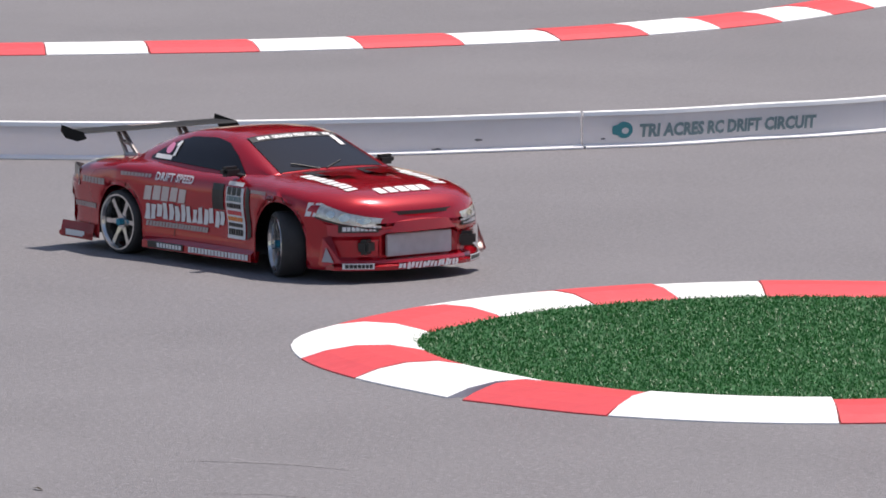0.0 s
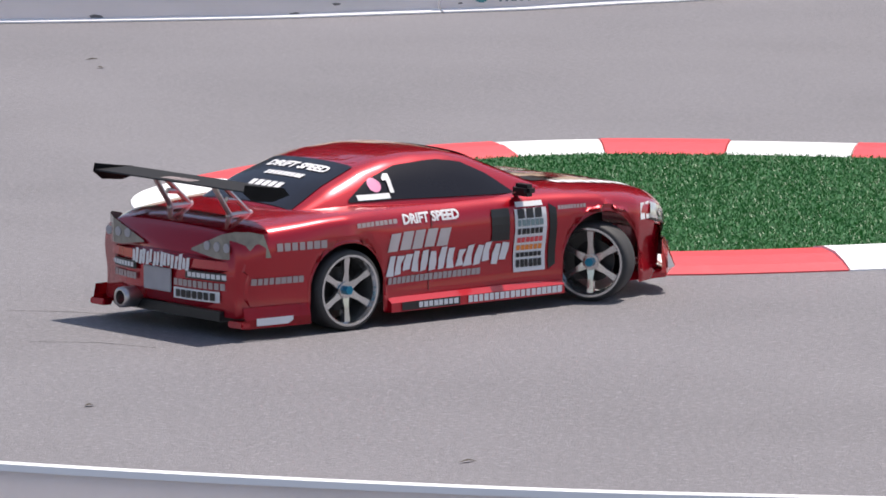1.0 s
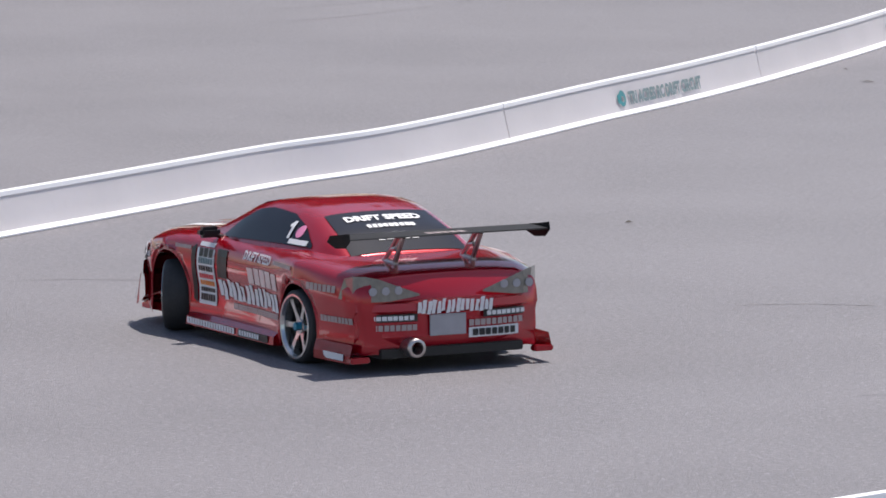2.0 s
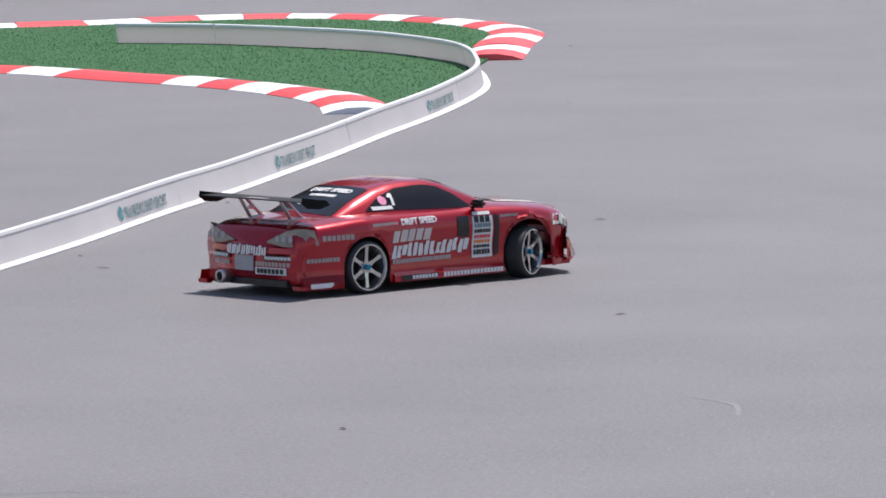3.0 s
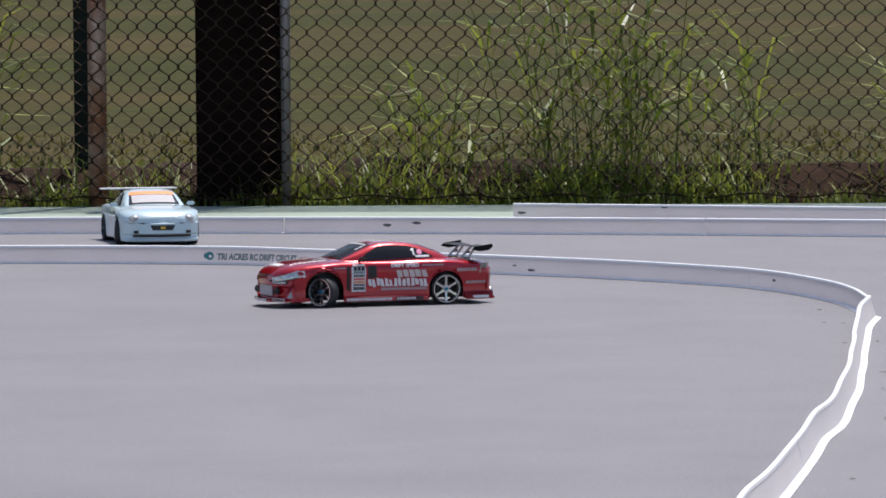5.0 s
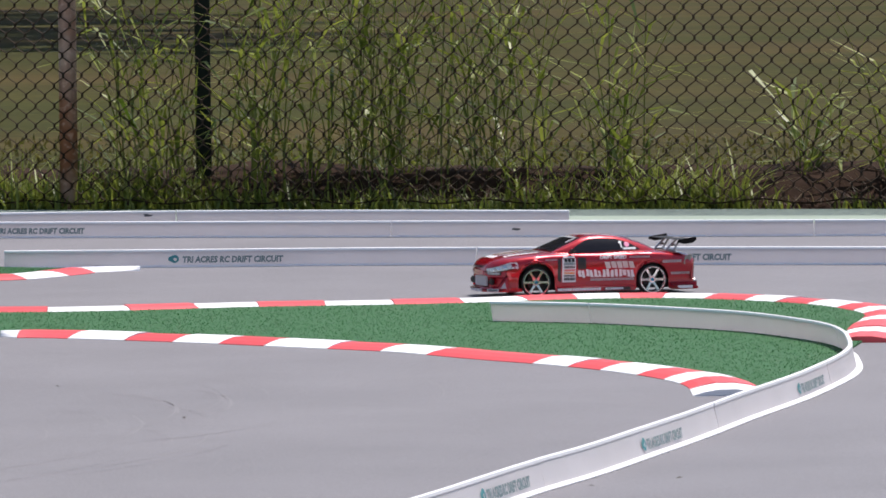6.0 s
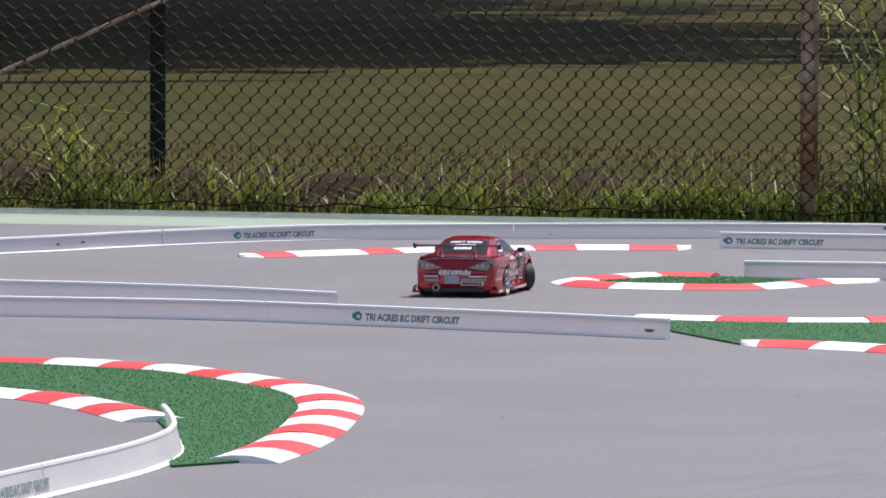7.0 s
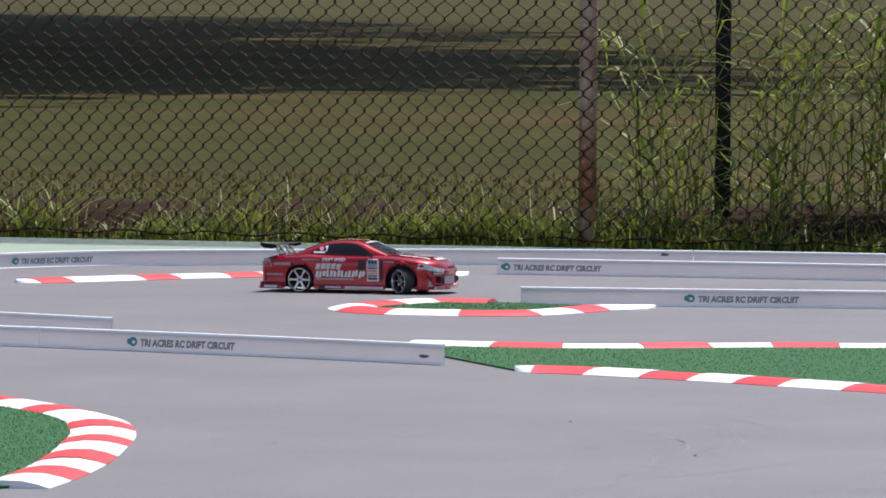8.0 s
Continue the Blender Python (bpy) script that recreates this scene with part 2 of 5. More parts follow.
def barrier(points, side, logos=(), length=1.15, joints=(), tall=0.0405, lean_back=0.0, marks=()):
    """A run of low white vinyl boards, each about a metre long, butted end to end. side: +1 or -1, the printed face."""
    path, s = spline(points, 0.025)
    rng = random.Random(int(abs(points[0][0] * 1000)))
    wob = np.array([0.0011 * math.sin(q * 9 + 2) for q in s])
    path = path + normals(path) * wob[:, None]
    nrm = normals(path)
    total = s[-1]
    HB = tall
    at = lambda q: s[np.argmin((path[:, 0] - q[0]) ** 2 + (path[:, 1] - q[1]) ** 2)]
    ends = [0.0] + [at(q) for q in joints] + [total]
    cuts = [0.0]
    for a, b in zip(ends, ends[1:]):
        k = max(1, round((b - a) / length))
        cuts += [a + (b - a) * (i + 1) / k for i in range(k)]
    spots = []
    for lx, ly in logos:
        spots.append(s[np.argmin((path[:, 0] - lx) ** 2 + (path[:, 1] - ly) ** 2)] + side * 0.012)
    made = []
    for a, b in zip(cuts, cuts[1:]):
        k = np.where((s >= a + 0.002) & (s <= b - 0.002))[0]
        u = np.concatenate([[a + 0.0015], s[k], [b - 0.0015]])
        pp = np.column_stack([np.interp(u, s, path[:, 0]), np.interp(u, s, path[:, 1])])
        nn = normals(pp)
        printed = [q for q in spots if a <= q < b]
        board = tagged(new("track_barrier"), "low white vinyl barrier board with printed lettering on the asphalt" if printed
                       else "low plain white vinyl barrier board standing on the asphalt", "barrier", "barrier boards along the track")
        lean = rng.uniform(-0.0012, 0.0012) - side * lean_back
        bm = bmesh.new()
        t = 0.0022
        sec = [(side * t, 0.003), (side * t, HB - 0.004), (-side * t, HB - 0.004), (-side * t, 0.003)]
        sweep(bm, pp, nn, [(o + lean * z / HB, z) for o, z in sec])
        part("panel", bm, BOARD, board)
        bm = bmesh.new()
        sweep(bm, pp, nn, [(o + lean, z) for o, z in ((0.0042, HB - 0.004), (0.0036, HB + 0.0004), (0, HB + 0.0016), (-0.0036, HB + 0.0004), (-0.0042, HB - 0.004))])
        part("top_bead", bm, BEAD, board)
        bm = bmesh.new()
        sweep(bm, pp, nn, [(side * 0.0125, 0.0005), (side * 0.0125, 0.0022), (side * 0.003, 0.0045), (-side * 0.003, 0.0045), (-side * 0.005, 0.0005)])
        part("foot_flange", bm, BEAD, board)
        for mx, my, mh, ml in marks:
            q = at((mx, my))
            if a <= q < b:
                bm = bmesh.new()
                blot = [lay_on(path, s, nrm, side, q + ml * math.cos(w) * rng.uniform(0.6, 1.1), mh + ml * 0.28 * math.sin(w) * rng.uniform(0.5, 1.2), t + 0.0016, lean_back / HB) for w in np.linspace(0, 6.283, 10, endpoint=False)]
                bm.faces.new([bm.verts.new(p) for p in blot])
                part("dirt_mark", bm, GRIME, board, "dark scuffed spot")
        for q in printed:
            v, f = text_mesh("TRI ACRES RC DRIFT CIRCUIT", LOGO_SIZE, 0.12, 0.0009)
            w = v[:, 0].max()
            run = 0.235
            sgn = -side
            vv = [lay_on(path, s, nrm, side, q + sgn * (0.03 + x / w * run), 0.0115 + y, t + 0.0018, lean_back / HB) for x, y, _ in v]
            ob = raw("lettering", vv, f, PRINT)
            ob.parent = board
            bm = bmesh.new()
            ring = []
            for i in range(18):
                ang = 2 * math.pi * i / 18
                r = 0.0105 if i not in (8, 9, 10) else 0.0145
                ring.append(bm.verts.new(lay_on(path, s, nrm, side, q + sgn * (0.012 + r * math.cos(ang)), 0.0195 + r * math.sin(ang) * 0.9, t + 0.0018, lean_back / HB)))
            hole = [bm.verts.new(lay_on(path, s, nrm, side, q + sgn * (0.0135 + 0.0042 * math.cos(2 * math.pi * i / 18)), 0.0185 + 0.0036 * math.sin(2 * math.pi * i / 18), t + 0.0018, lean_back / HB)) for i in range(18)]
            for i in range(18):
                bm.faces.new((ring[i], ring[(i + 1) % 18], hole[(i + 1) % 18], hole[i]))
            part("emblem", bm, TEAL, board)
        made.append(board)
    return made


def kerb(name, points, pitch, first_white, label, closed=False, width=0.12, height=0.0115, taper=False, taper_end=False, joints=()):
    """A low rounded kerb of alternating red and white pieces."""
    path, s = spline(points, 0.02, closed)
    nrm = normals(path)
    if closed:
        d = path[1] - path[-2]
        d /= np.hypot(*d)
        nrm[0] = nrm[-1] = (-d[1], d[0])
    total = s[-1]
    count = max(2, round(total / pitch))
    if closed:
        count += count % 2
    at = lambda q: s[np.argmin((path[:, 0] - q[0]) ** 2 + (path[:, 1] - q[1]) ** 2)]
    borders = [total * i / count for i in range(count + 1)]
    if joints:
        borders = [0.0] + [at(q) for q in joints]
        rest = max(1, round((total - borders[-1]) / pitch))
        borders += [borders[-1] + (total - borders[-1]) * (i + 1) / rest for i in range(rest)]
        count = len(borders) - 1
    thing = tagged(new(name), label, "kerb")
    rng = random.Random(count)
    for i in range(count):
        a, b = borders[i], borders[i + 1]
        us = np.linspace(a + 0.0008, b - 0.0008, 7)
        lift = rng.uniform(-0.0012, 0.0014)
        bm = bmesh.new()
        rings = []
        for u in us:
            c = np.array([np.interp(u, s, path[:, 0]), np.interp(u, s, path[:, 1])])
            n = np.array([np.interp(u, s, nrm[:, 0]), np.interp(u, s, nrm[:, 1])])
            n /= np.hypot(*n)
            w, h = width, height + lift
            if taper and i == 0:
                w *= 0.1 + 0.9 * (u - a) / (b - a)
            if taper_end and i == count - 1:
                w *= 1 - 0.9 * (u - a) / (b - a)
            ring = []
            for q in (-0.5, -0.36, -0.15, 0.1, 0.32, 0.5):
                z = max(0.0012, h * (1 - (2 * abs(q)) ** 2.4))
                p = c + n * q * w
                ring.append(bm.verts.new((p[0], p[1], z)))
            ring.append(bm.verts.new((c[0] + n[0] * 0.5 * w, c[1] + n[1] * 0.5 * w, 0)))
            ring.append(bm.verts.new((c[0] - n[0] * 0.5 * w, c[1] - n[1] * 0.5 * w, 0)))
            rings.append(ring)
        for r0, r1 in zip(rings, rings[1:]):
            for j in range(8):
                bm.faces.new((r0[j], r0[(j + 1) % 8], r1[(j + 1) % 8], r1[j]))
        bm.faces.new(rings[0])
        bm.faces.new(list(reversed(rings[-1])))
        bmesh.ops.recalc_face_normals(bm, faces=bm.faces)
        part("kerb_piece", bm, KERB_WHITE if (i % 2 == 0) == first_white else KERB_RED, thing, smooth=False)
    return thing


def inside(pts, poly):
    x, y = pts[:, 0], pts[:, 1]
    hit = np.zeros(len(pts), bool)
    for (x0, y0), (x1, y1) in zip(poly, np.roll(poly, -1, axis=0)):
        if y0 != y1:
            hit ^= ((y0 > y) != (y1 > y)) & (x < (x1 - x0) * (y - y0) / (y1 - y0) + x0)
    return hit


def turf(name, outline, blades, label, tall=0.0035):
    """A mat of artificial grass: a thin backing with upright blades."""
    poly = np.array(outline)
    mat = slab(name, [tuple(p) for p in poly], 0.004, 0.0036, TURF, label, "artificial grass")
    rng = np.random.RandomState(blades)
    lo, hi = poly.min(0), poly.max(0)
    p = lo + (hi - lo) * rng.rand(blades * 5, 2)
    p = p[inside(p, poly)][:blades]
    n = len(p)
    a = rng.rand(n) * 6.283
    h = tall * (0.5 + 0.7 * rng.rand(n))
    d = np.column_stack([np.cos(a), np.sin(a)])
    e = np.column_stack([-d[:, 1], d[:, 0]]) * (0.0007 + 0.0008 * rng.rand(n))[:, None]
    tip = p + d * (h * rng.rand(n) * 1.4)[:, None]
    verts = np.stack([np.column_stack([p + e, np.full(n, 0.003)]), np.column_stack([p - e, np.full(n, 0.003)]), np.column_stack([tip, 0.003 + h])], 1).reshape(-1, 3).tolist()
    faces = [(3 * k, 3 * k + 1, 3 * k + 2) for k in range(n)]
    ob = raw("turf_blades", verts, faces, BLADES)
    ob.parent = mat
    tagged(ob, kind="stuff")
    return mat


ISLAND_A = [(-2.55, 4.96), (-2.67, 5.03), (-2.76, 5.11), (-2.82, 5.21), (-2.83, 5.32), (-2.81, 5.46), (-2.75, 5.58), (-2.66, 5.67),
            (-2.52, 5.73), (-2.39, 5.77), (-2.25, 5.84), (-2.15, 5.91), (-2.05, 5.98), (-1.93, 5.98), (-1.86, 5.85), (-1.85, 5.66), (-1.86, 5.5), (-1.91, 5.38),
            (-1.98, 5.22), (-2.06, 5.13), (-2.25, 4.97), (-2.40, 4.93)]
M_FRONT = [(-2.891, 12.704), (-2.796, 12.705), (-2.662, 12.651), (-2.429, 12.527), (-2.219, 12.389), (-1.999, 12.239), (-1.817, 12.03), (-1.641, 11.849), (-1.496, 11.654), (-1.388, 11.456), (-1.323, 11.271), (-1.281, 11.027)]
M_BACK = [(-3.294, 13.53), (-3.056, 13.511), (-2.918, 13.531), (-2.765, 13.594), (-2.6, 13.68), (-2.365, 13.741), (-2.173, 13.81), (-2.015, 13.915), (-1.855, 13.972), (-1.701, 13.97), (-1.521, 13.857),
          (-1.375, 13.695), (-1.282, 13.509), (-1.225, 13.295), (-1.215, 12.91), (-1.195, 12.457)]
N_BACK = [(-5.212, 11.860), (-4.612, 11.840), (-4.050, 11.750), (-3.758, 11.637), (-3.653, 11.574), (-3.455, 11.344), (-3.334, 11.179), (-3.230, 10.981), (-3.135, 10.698), (-3.066, 10.406), (-3.001, 10.090), (-2.955, 9.786), (-2.933, 9.538)]
N_FRONT = [(-5.0, 11.55), (-4.5, 11.36), (-4.05, 11.09), (-3.743, 10.874), (-3.625, 10.781), (-3.497, 10.619), (-3.38, 10.44), (-3.315, 10.335)]
K_TWO = [(-3.55, 15.349), (-3.691, 15.343), (-3.762, 15.191), (-3.801, 15.026), (-3.72, 14.86), (-3.6, 14.805), (-3.45, 14.815), (-3.36, 14.87), (-3.291, 15.061), (-3.26, 15.161), (-3.133, 15.22)]


def build_track():
    barrier([(-6.6, 5.1), (-5.6, 5.58), (-4.9, 5.9), (-4.338, 6.232), (-4.237, 6.307), (-4.070, 6.405), (-3.887, 6.473), (-3.775, 6.529), (-3.571, 6.679), (-3.496, 6.752), (-3.411, 6.844),
             (-3.340, 6.922), (-3.282, 7.017), (-3.188, 7.172), (-3.05, 7.6)], -1,
            [(-4.2135, 6.271), (-3.38, 6.885)], joints=[(-3.404, 6.85)],
            marks=[(-3.474, 6.74, 0.014, 0.006), (-3.69, 6.545, 0.005, 0.011), (-3.499, 6.68, 0.004, 0.008), (-3.379, 6.84, 0.01, 0.004), (-4.288, 6.21, 0.004, 0.012), (-4.03, 6.42, 0.012, 0.005)])
    barrier([(-3.05, 7.605), (-3.01, 8.1), (-3.01, 8.6), (-3.006, 8.980), (-3.010, 9.240), (-3.033, 9.502), (-3.068, 9.680), (-3.125, 9.85), (-3.221, 10.107)], -1, [(-2.98, 8.62)], tall=0.045, lean_back=0.011)
    barrier([(-1.888, 6.350), (-1.808, 6.620), (-1.720, 6.913), (-1.643, 7.112), (-1.579, 7.396), (-1.514, 7.737), (-1.476, 7.930), (-1.422, 8.248), (-1.387, 8.522), (-1.357, 8.805), (-1.323, 9.125), (-1.285, 9.420), (-1.250, 9.760),
             (-1.212, 10.200), (-1.180, 10.620), (-1.146, 11.026), (-1.133, 11.372), (-1.136, 11.668), (-1.163, 11.92), (-1.201, 12.156), (-1.259, 12.381), (-1.392, 12.649), (-1.518, 12.81), (-1.764, 13.021), (-1.992, 13.111)], -1,
            [(-1.503, 7.771), (-1.377, 8.83), (-1.246, 9.735), (-1.149, 10.916)], joints=[(-1.584, 7.42), (-1.422, 8.25), (-1.326, 9.15), (-1.21, 10.252), (-1.78, 13.03)], tall=0.0425, lean_back=0.01)
    barrier([(-6.0, 4.6), (-4.6, 4.1), (-3.6, 3.82), (-2.9, 3.68), (-2.5, 3.63), (-2.1, 3.64), (-1.8, 3.69), (-1.57, 3.76), (-1.32, 3.86), (-1.0, 4.2), (-0.62, 4.75), (-0.45, 5.02), (-0.28, 5.38), (-0.12, 5.8)], -1,
            [(-1.73, 3.71), (-3.2, 3.74)])
    barrier([(-0.12, 5.8), (0.01, 6.3), (0.107, 6.730), (0.133, 6.918), (0.161, 7.220), (0.192, 7.610), (0.217, 8.142), (0.244, 8.485), (0.279, 8.780), (0.325, 9.200), (0.352, 9.500), (0.386, 9.866), (0.416, 10.100), (0.438, 10.350), (0.477, 10.860), (0.510, 11.400), (0.528, 11.750), (0.544, 12.000), (0.572, 12.510), (0.610, 12.930)], -1, lean_back=0.01, tall=0.043)
    barrier([(0.6, 12.95), (0.582, 13.28), (0.542, 13.574), (0.44, 13.946), (0.322, 14.169), (0.087, 14.474), (-0.284, 14.835), (-0.541, 15.043), (-0.77, 15.215), (-1.297, 15.345), (-1.689, 15.385), (-2.08, 15.41), (-2.617, 15.42), (-3.045, 15.37), (-3.48, 15.335)], 1,
            [(-0.771, 15.215), (-2.025, 15.41), (-3.073, 15.365)],
            marks=[(-0.05, 14.61, 0.012, 0.012), (-0.08, 14.64, 0.02, 0.008), (0.46, 13.9, 0.022, 0.012), (-0.288, 14.84, 0.009, 0.014)])
    barrier([(-3.9, 16.91), (-3.2, 16.885), (-2.223, 16.84), (-1.7, 16.83), (-1.17, 16.81), (-0.742, 16.735), (-0.18, 16.605), (0.373, 16.43), (1.003, 16.2), (2.4, 15.7)], -1, [(-3.869, 16.91)],
            marks=[(-0.415, 16.66, 0.021, 0.014), (-0.347, 16.65, 0.027, 0.013), (-0.187, 16.605, 0.002, 0.008), (-2.5, 16.86, 0.02, 0.014)])
    barrier([(-6.2, 14.6), (-5.523, 15.953), (-5.336, 16.43), (-5.156, 16.79), (-4.92, 17.06), (-4.4, 17.33), (-4.07, 17.46), (-3.626, 17.54), (-3.176, 17.56), (-2.449, 17.46)], -1, [(-5.153, 16.79)],
            marks=[(-5.45, 16.14, 0.018, 0.01), (-5.41, 16.25, 0.02, 0.01), (-3.6, 17.54, 0.03, 0.014), (-4.45, 17.31, 0.012, 0.005)])
    barrier([(-0.108, 17.42), (0.391, 17.2), (1.048, 16.91), (2.4, 16.4)], -1, marks=[(-0.085, 17.41, 0.018, 0.014), (0.29, 17.245, 0.036, 0.012), (1.05, 16.91, 0.03, 0.014)])
    barrier([(-6.0, 13.1), (-5.5, 13.2), (-4.582, 13.25), (-4.151, 13.25), (-3.827, 13.16), (-3.566, 13.068), (-3.305, 12.968), (-3.067, 12.86)], -1, [(-3.786, 13.145)], marks=[(-3.112, 12.88, 0.016, 0.014)])
    barrier([(-6.4, 13.95), (-5.8, 13.99), (-4.811, 13.91), (-4.548, 13.87), (-4.265, 13.785), (-3.973, 13.638)], -1)

    kerb("island_kerb", ISLAND_A[:16], 0.131, True, "red and white kerb round the back of an oval turf island", joints=[(-2.66, 5.04), (-2.76, 5.12), (-2.825, 5.25), (-2.845, 5.40), (-2.81, 5.53), (-2.74, 5.62), (-2.66, 5.69), (-2.55, 5.725), (-2.43, 5.77)])
    kerb("island_kerb", [ISLAND_A[0]] + list(reversed(ISLAND_A[15:])), 0.148, False, "red and white kerb along the front of an oval turf island", joints=[(-2.41, 4.93), (-2.25, 4.96)])
    kerb("island_kerb", M_FRONT, 0.155, True, "red and white kerb along the turf beside a looped board", taper=True, joints=[(-2.849, 12.691), (-2.714, 12.664), (-2.590, 12.619), (-2.475, 12.573), (-2.368, 12.510), (-2.266, 12.446), (-2.146, 12.350), (-2.037, 12.255), (-1.927, 12.145), (-1.682, 11.904), (-1.608, 11.812), (-1.539, 11.722), (-1.456, 11.586), (-1.396, 11.442), (-1.347, 11.332), (-1.314, 11.185)])
    kerb("island_kerb", M_BACK, 0.141, True, "red and white kerb sweeping round behind a looped board", joints=[(-3.114, 13.500), (-2.985, 13.521), (-2.824, 13.563), (-2.702, 13.636), (-2.574, 13.678), (-2.431, 13.709), (-2.304, 13.762), (-2.178, 13.815), (-2.069, 13.890), (-1.957, 13.955), (-1.855, 13.975), (-1.760, 13.997), (-1.635, 13.947), (-1.547, 13.874), (-1.472, 13.814), (-1.387, 13.721), (-1.298, 13.577), (-1.255, 13.476), (-1.217, 13.357), (-1.198, 13.176), (-1.199, 13.023), (-1.194, 12.798)])
    kerb("island_kerb", list(reversed(N_BACK)), 0.15, True, "red and white kerb rounding the tip of a turf island", joints=[(-2.940, 9.705), (-2.956, 9.861), (-2.991, 10.041), (-3.028, 10.214), (-3.072, 10.418), (-3.103, 10.564), (-3.159, 10.778), (-3.205, 10.928), (-3.330, 11.172), (-3.407, 11.280), (-3.506, 11.408), (-3.588, 11.504), (-3.721, 11.616), (-3.822, 11.673), (-3.953, 11.718)])
    kerb("island_kerb", list(reversed(N_FRONT)), 0.15, True, "red and white kerb ending at a curled white board")
    kerb("track_kerb", [(-4.52, 7.775), (-4.40, 7.87), (-4.22, 8.07), (-4.09, 8.28), (-4.01, 8.6), (-4.0, 9.0)], 0.137, False, "curved red and white kerb lying on open asphalt")
    kerb("track_kerb", [(-4.52, 7.775), (-4.67, 7.67), (-5.0, 7.48), (-5.3, 7.4), (-5.9, 7.35)], 0.137, True, "gently bent red and white kerb on open asphalt")
    kerb("track_kerb", list(reversed([(-4.91, 15.983), (-4.741, 16.203), (-4.595, 16.415), (-4.371, 16.625), (-4.226, 16.705), (-4.085, 16.745), (-3.946, 16.79)])), 0.14, True, "thin red and white kerb beside the far boards", taper=True, taper_end=True, joints=[(-3.985, 16.799), (-4.094, 16.745), (-4.234, 16.690), (-4.335, 16.637), (-4.466, 16.567), (-4.549, 16.515), (-4.656, 16.399), (-4.716, 16.286), (-4.785, 16.071), (-4.840, 15.985)])
    kerb("island_kerb", K_TWO, 0.145, False, "red and white kerb hooked round a small turf patch", taper_end=True)

    # faint pale arcs left by sliding tyres
    arcs = [([(-0.47, 6.75), (-0.42, 6.68), (-0.41, 6.58)], 0.003)]
    rng = random.Random(31)
    for _ in range(16):
        cx, cy, r, a = -2.35 + rng.uniform(-0.16, 0.16), 10.3 + rng.uniform(-0.5, 0.5), rng.uniform(0.18, 0.46), rng.uniform(-0.9, 0.9)
        arcs.append(([(cx + r * math.cos(a + q), cy + 2.2 * r * math.sin(a + q)) for q in (-0.5, -0.25, 0, 0.25, 0.5)], rng.uniform(0.001, 0.0022)))
    for x, y, l in ((-1.75, 6.05, 0.16), (-1.55, 6.02, 0.1), (-1.05, 5.98, 0.12), (-0.85, 5.4, 0.12), (-1.9, 5.98, 0.12), (-0.5, 12.2, 0.2), (-2.6, 4.5, 0.14), (-2.5, 4.36, 0.1)):
        arcs.append(([(x, y), (x + l * 0.5, y + 0.02), (x + l, y + 0.015)], 0.0016))
    for pts, w in arcs:
        q, _ = spline(pts, 0.05)
        n = normals(q)
        k = len(q)
        taper = [w * math.sin(math.pi * (i + 0.3) / k) ** 0.5 for i in range(k)]
        v = [(*(q[i] + n[i] * taper[i]), 0.0003) for i in range(k)] + [(*(q[i] - n[i] * taper[i]), 0.0003) for i in range(k)]
        tagged(raw("tyre_mark", v, [(i, i + 1, k + i + 1, k + i) for i in range(k - 1)], SCUFF), "faint pale tyre scuff on the asphalt", "tyre mark", "tyre scuffs on the asphalt")

    def curve(pts, closed=False):
        return [tuple(p) for p in spline(pts, 0.06, closed)[0]]
    turf("turf", curve(ISLAND_A, True)[:-1], 130000, "bright green artificial grass filling an oval kerbed island")
    turf("turf", curve(M_FRONT) + [(-1.2, 11.6), (-1.2, 12.1), (-1.2, 12.5)] + list(reversed(curve(M_BACK))) + [(-3.12, 13.1)], 45000, "green artificial grass between kerbs and a looped board")
    turf("turf", curve(N_FRONT) + [(-3.22, 10.1), (-3.13, 9.82), (-3.07, 9.6), (-3.0, 9.42)] + list(reversed(curve(N_BACK))), 32000, "green artificial grass at the tip of a kerbed island")
    turf("turf", curve(K_TWO), 9000, "small green artificial grass patch inside a kerb")


CAR_ROWS = [  # seconds, x, y, heading (degrees)
    (0.00, -3.195, 5.735, -23.8),
    (0.20, -3.183, 5.367, -10.4),
    (0.50, -2.988, 4.937, 14.8),
    (0.60, -2.887, 4.845, 24.0),
    (0.80, -2.635, 4.722, 45.9),
    (1.00, -2.349, 4.675, 66.5),
    (1.20, -2.067, 4.725, 77.9),
    (1.50, -1.713, 4.921, 99.4),
    (1.75, -1.508, 5.243, 118.1),
    (2.00, -1.360, 5.677, 129.8),
    (2.30, -1.226, 6.305, 124.5),
    (2.50, -1.144, 6.747, 111.4),
    (2.70, -1.060, 7.236, 89.1),
    (3.00, -0.903, 8.044, 47.2),
    (3.10, -0.838, 8.353, 39.5),
    (3.30, -0.674, 8.982, 32.5),
    (3.50, -0.458, 9.530, 42.7),
    (4.00, -0.004, 11.153, 121.6),
    (4.50, 0.082, 12.588, 163.8),
    (5.00, -0.374, 13.575, 200.2),
    (5.20, -0.673, 13.941, 214.7),
    (5.50, -1.119, 14.251, 225.6),
    (5.75, -1.516, 14.261, 220.6),
    (6.00, -1.965, 14.178, 206.3),
    (6.30, -2.606, 14.118, 181.3),
    (6.50, -3.083, 14.142, 162.9),
    (7.00, -3.906, 14.511, 93.7),
    (7.50, -4.191, 15.160, 31.7),
    (8.00, -3.986, 15.830, -3.3),
]


# ---- fence and field edge ----


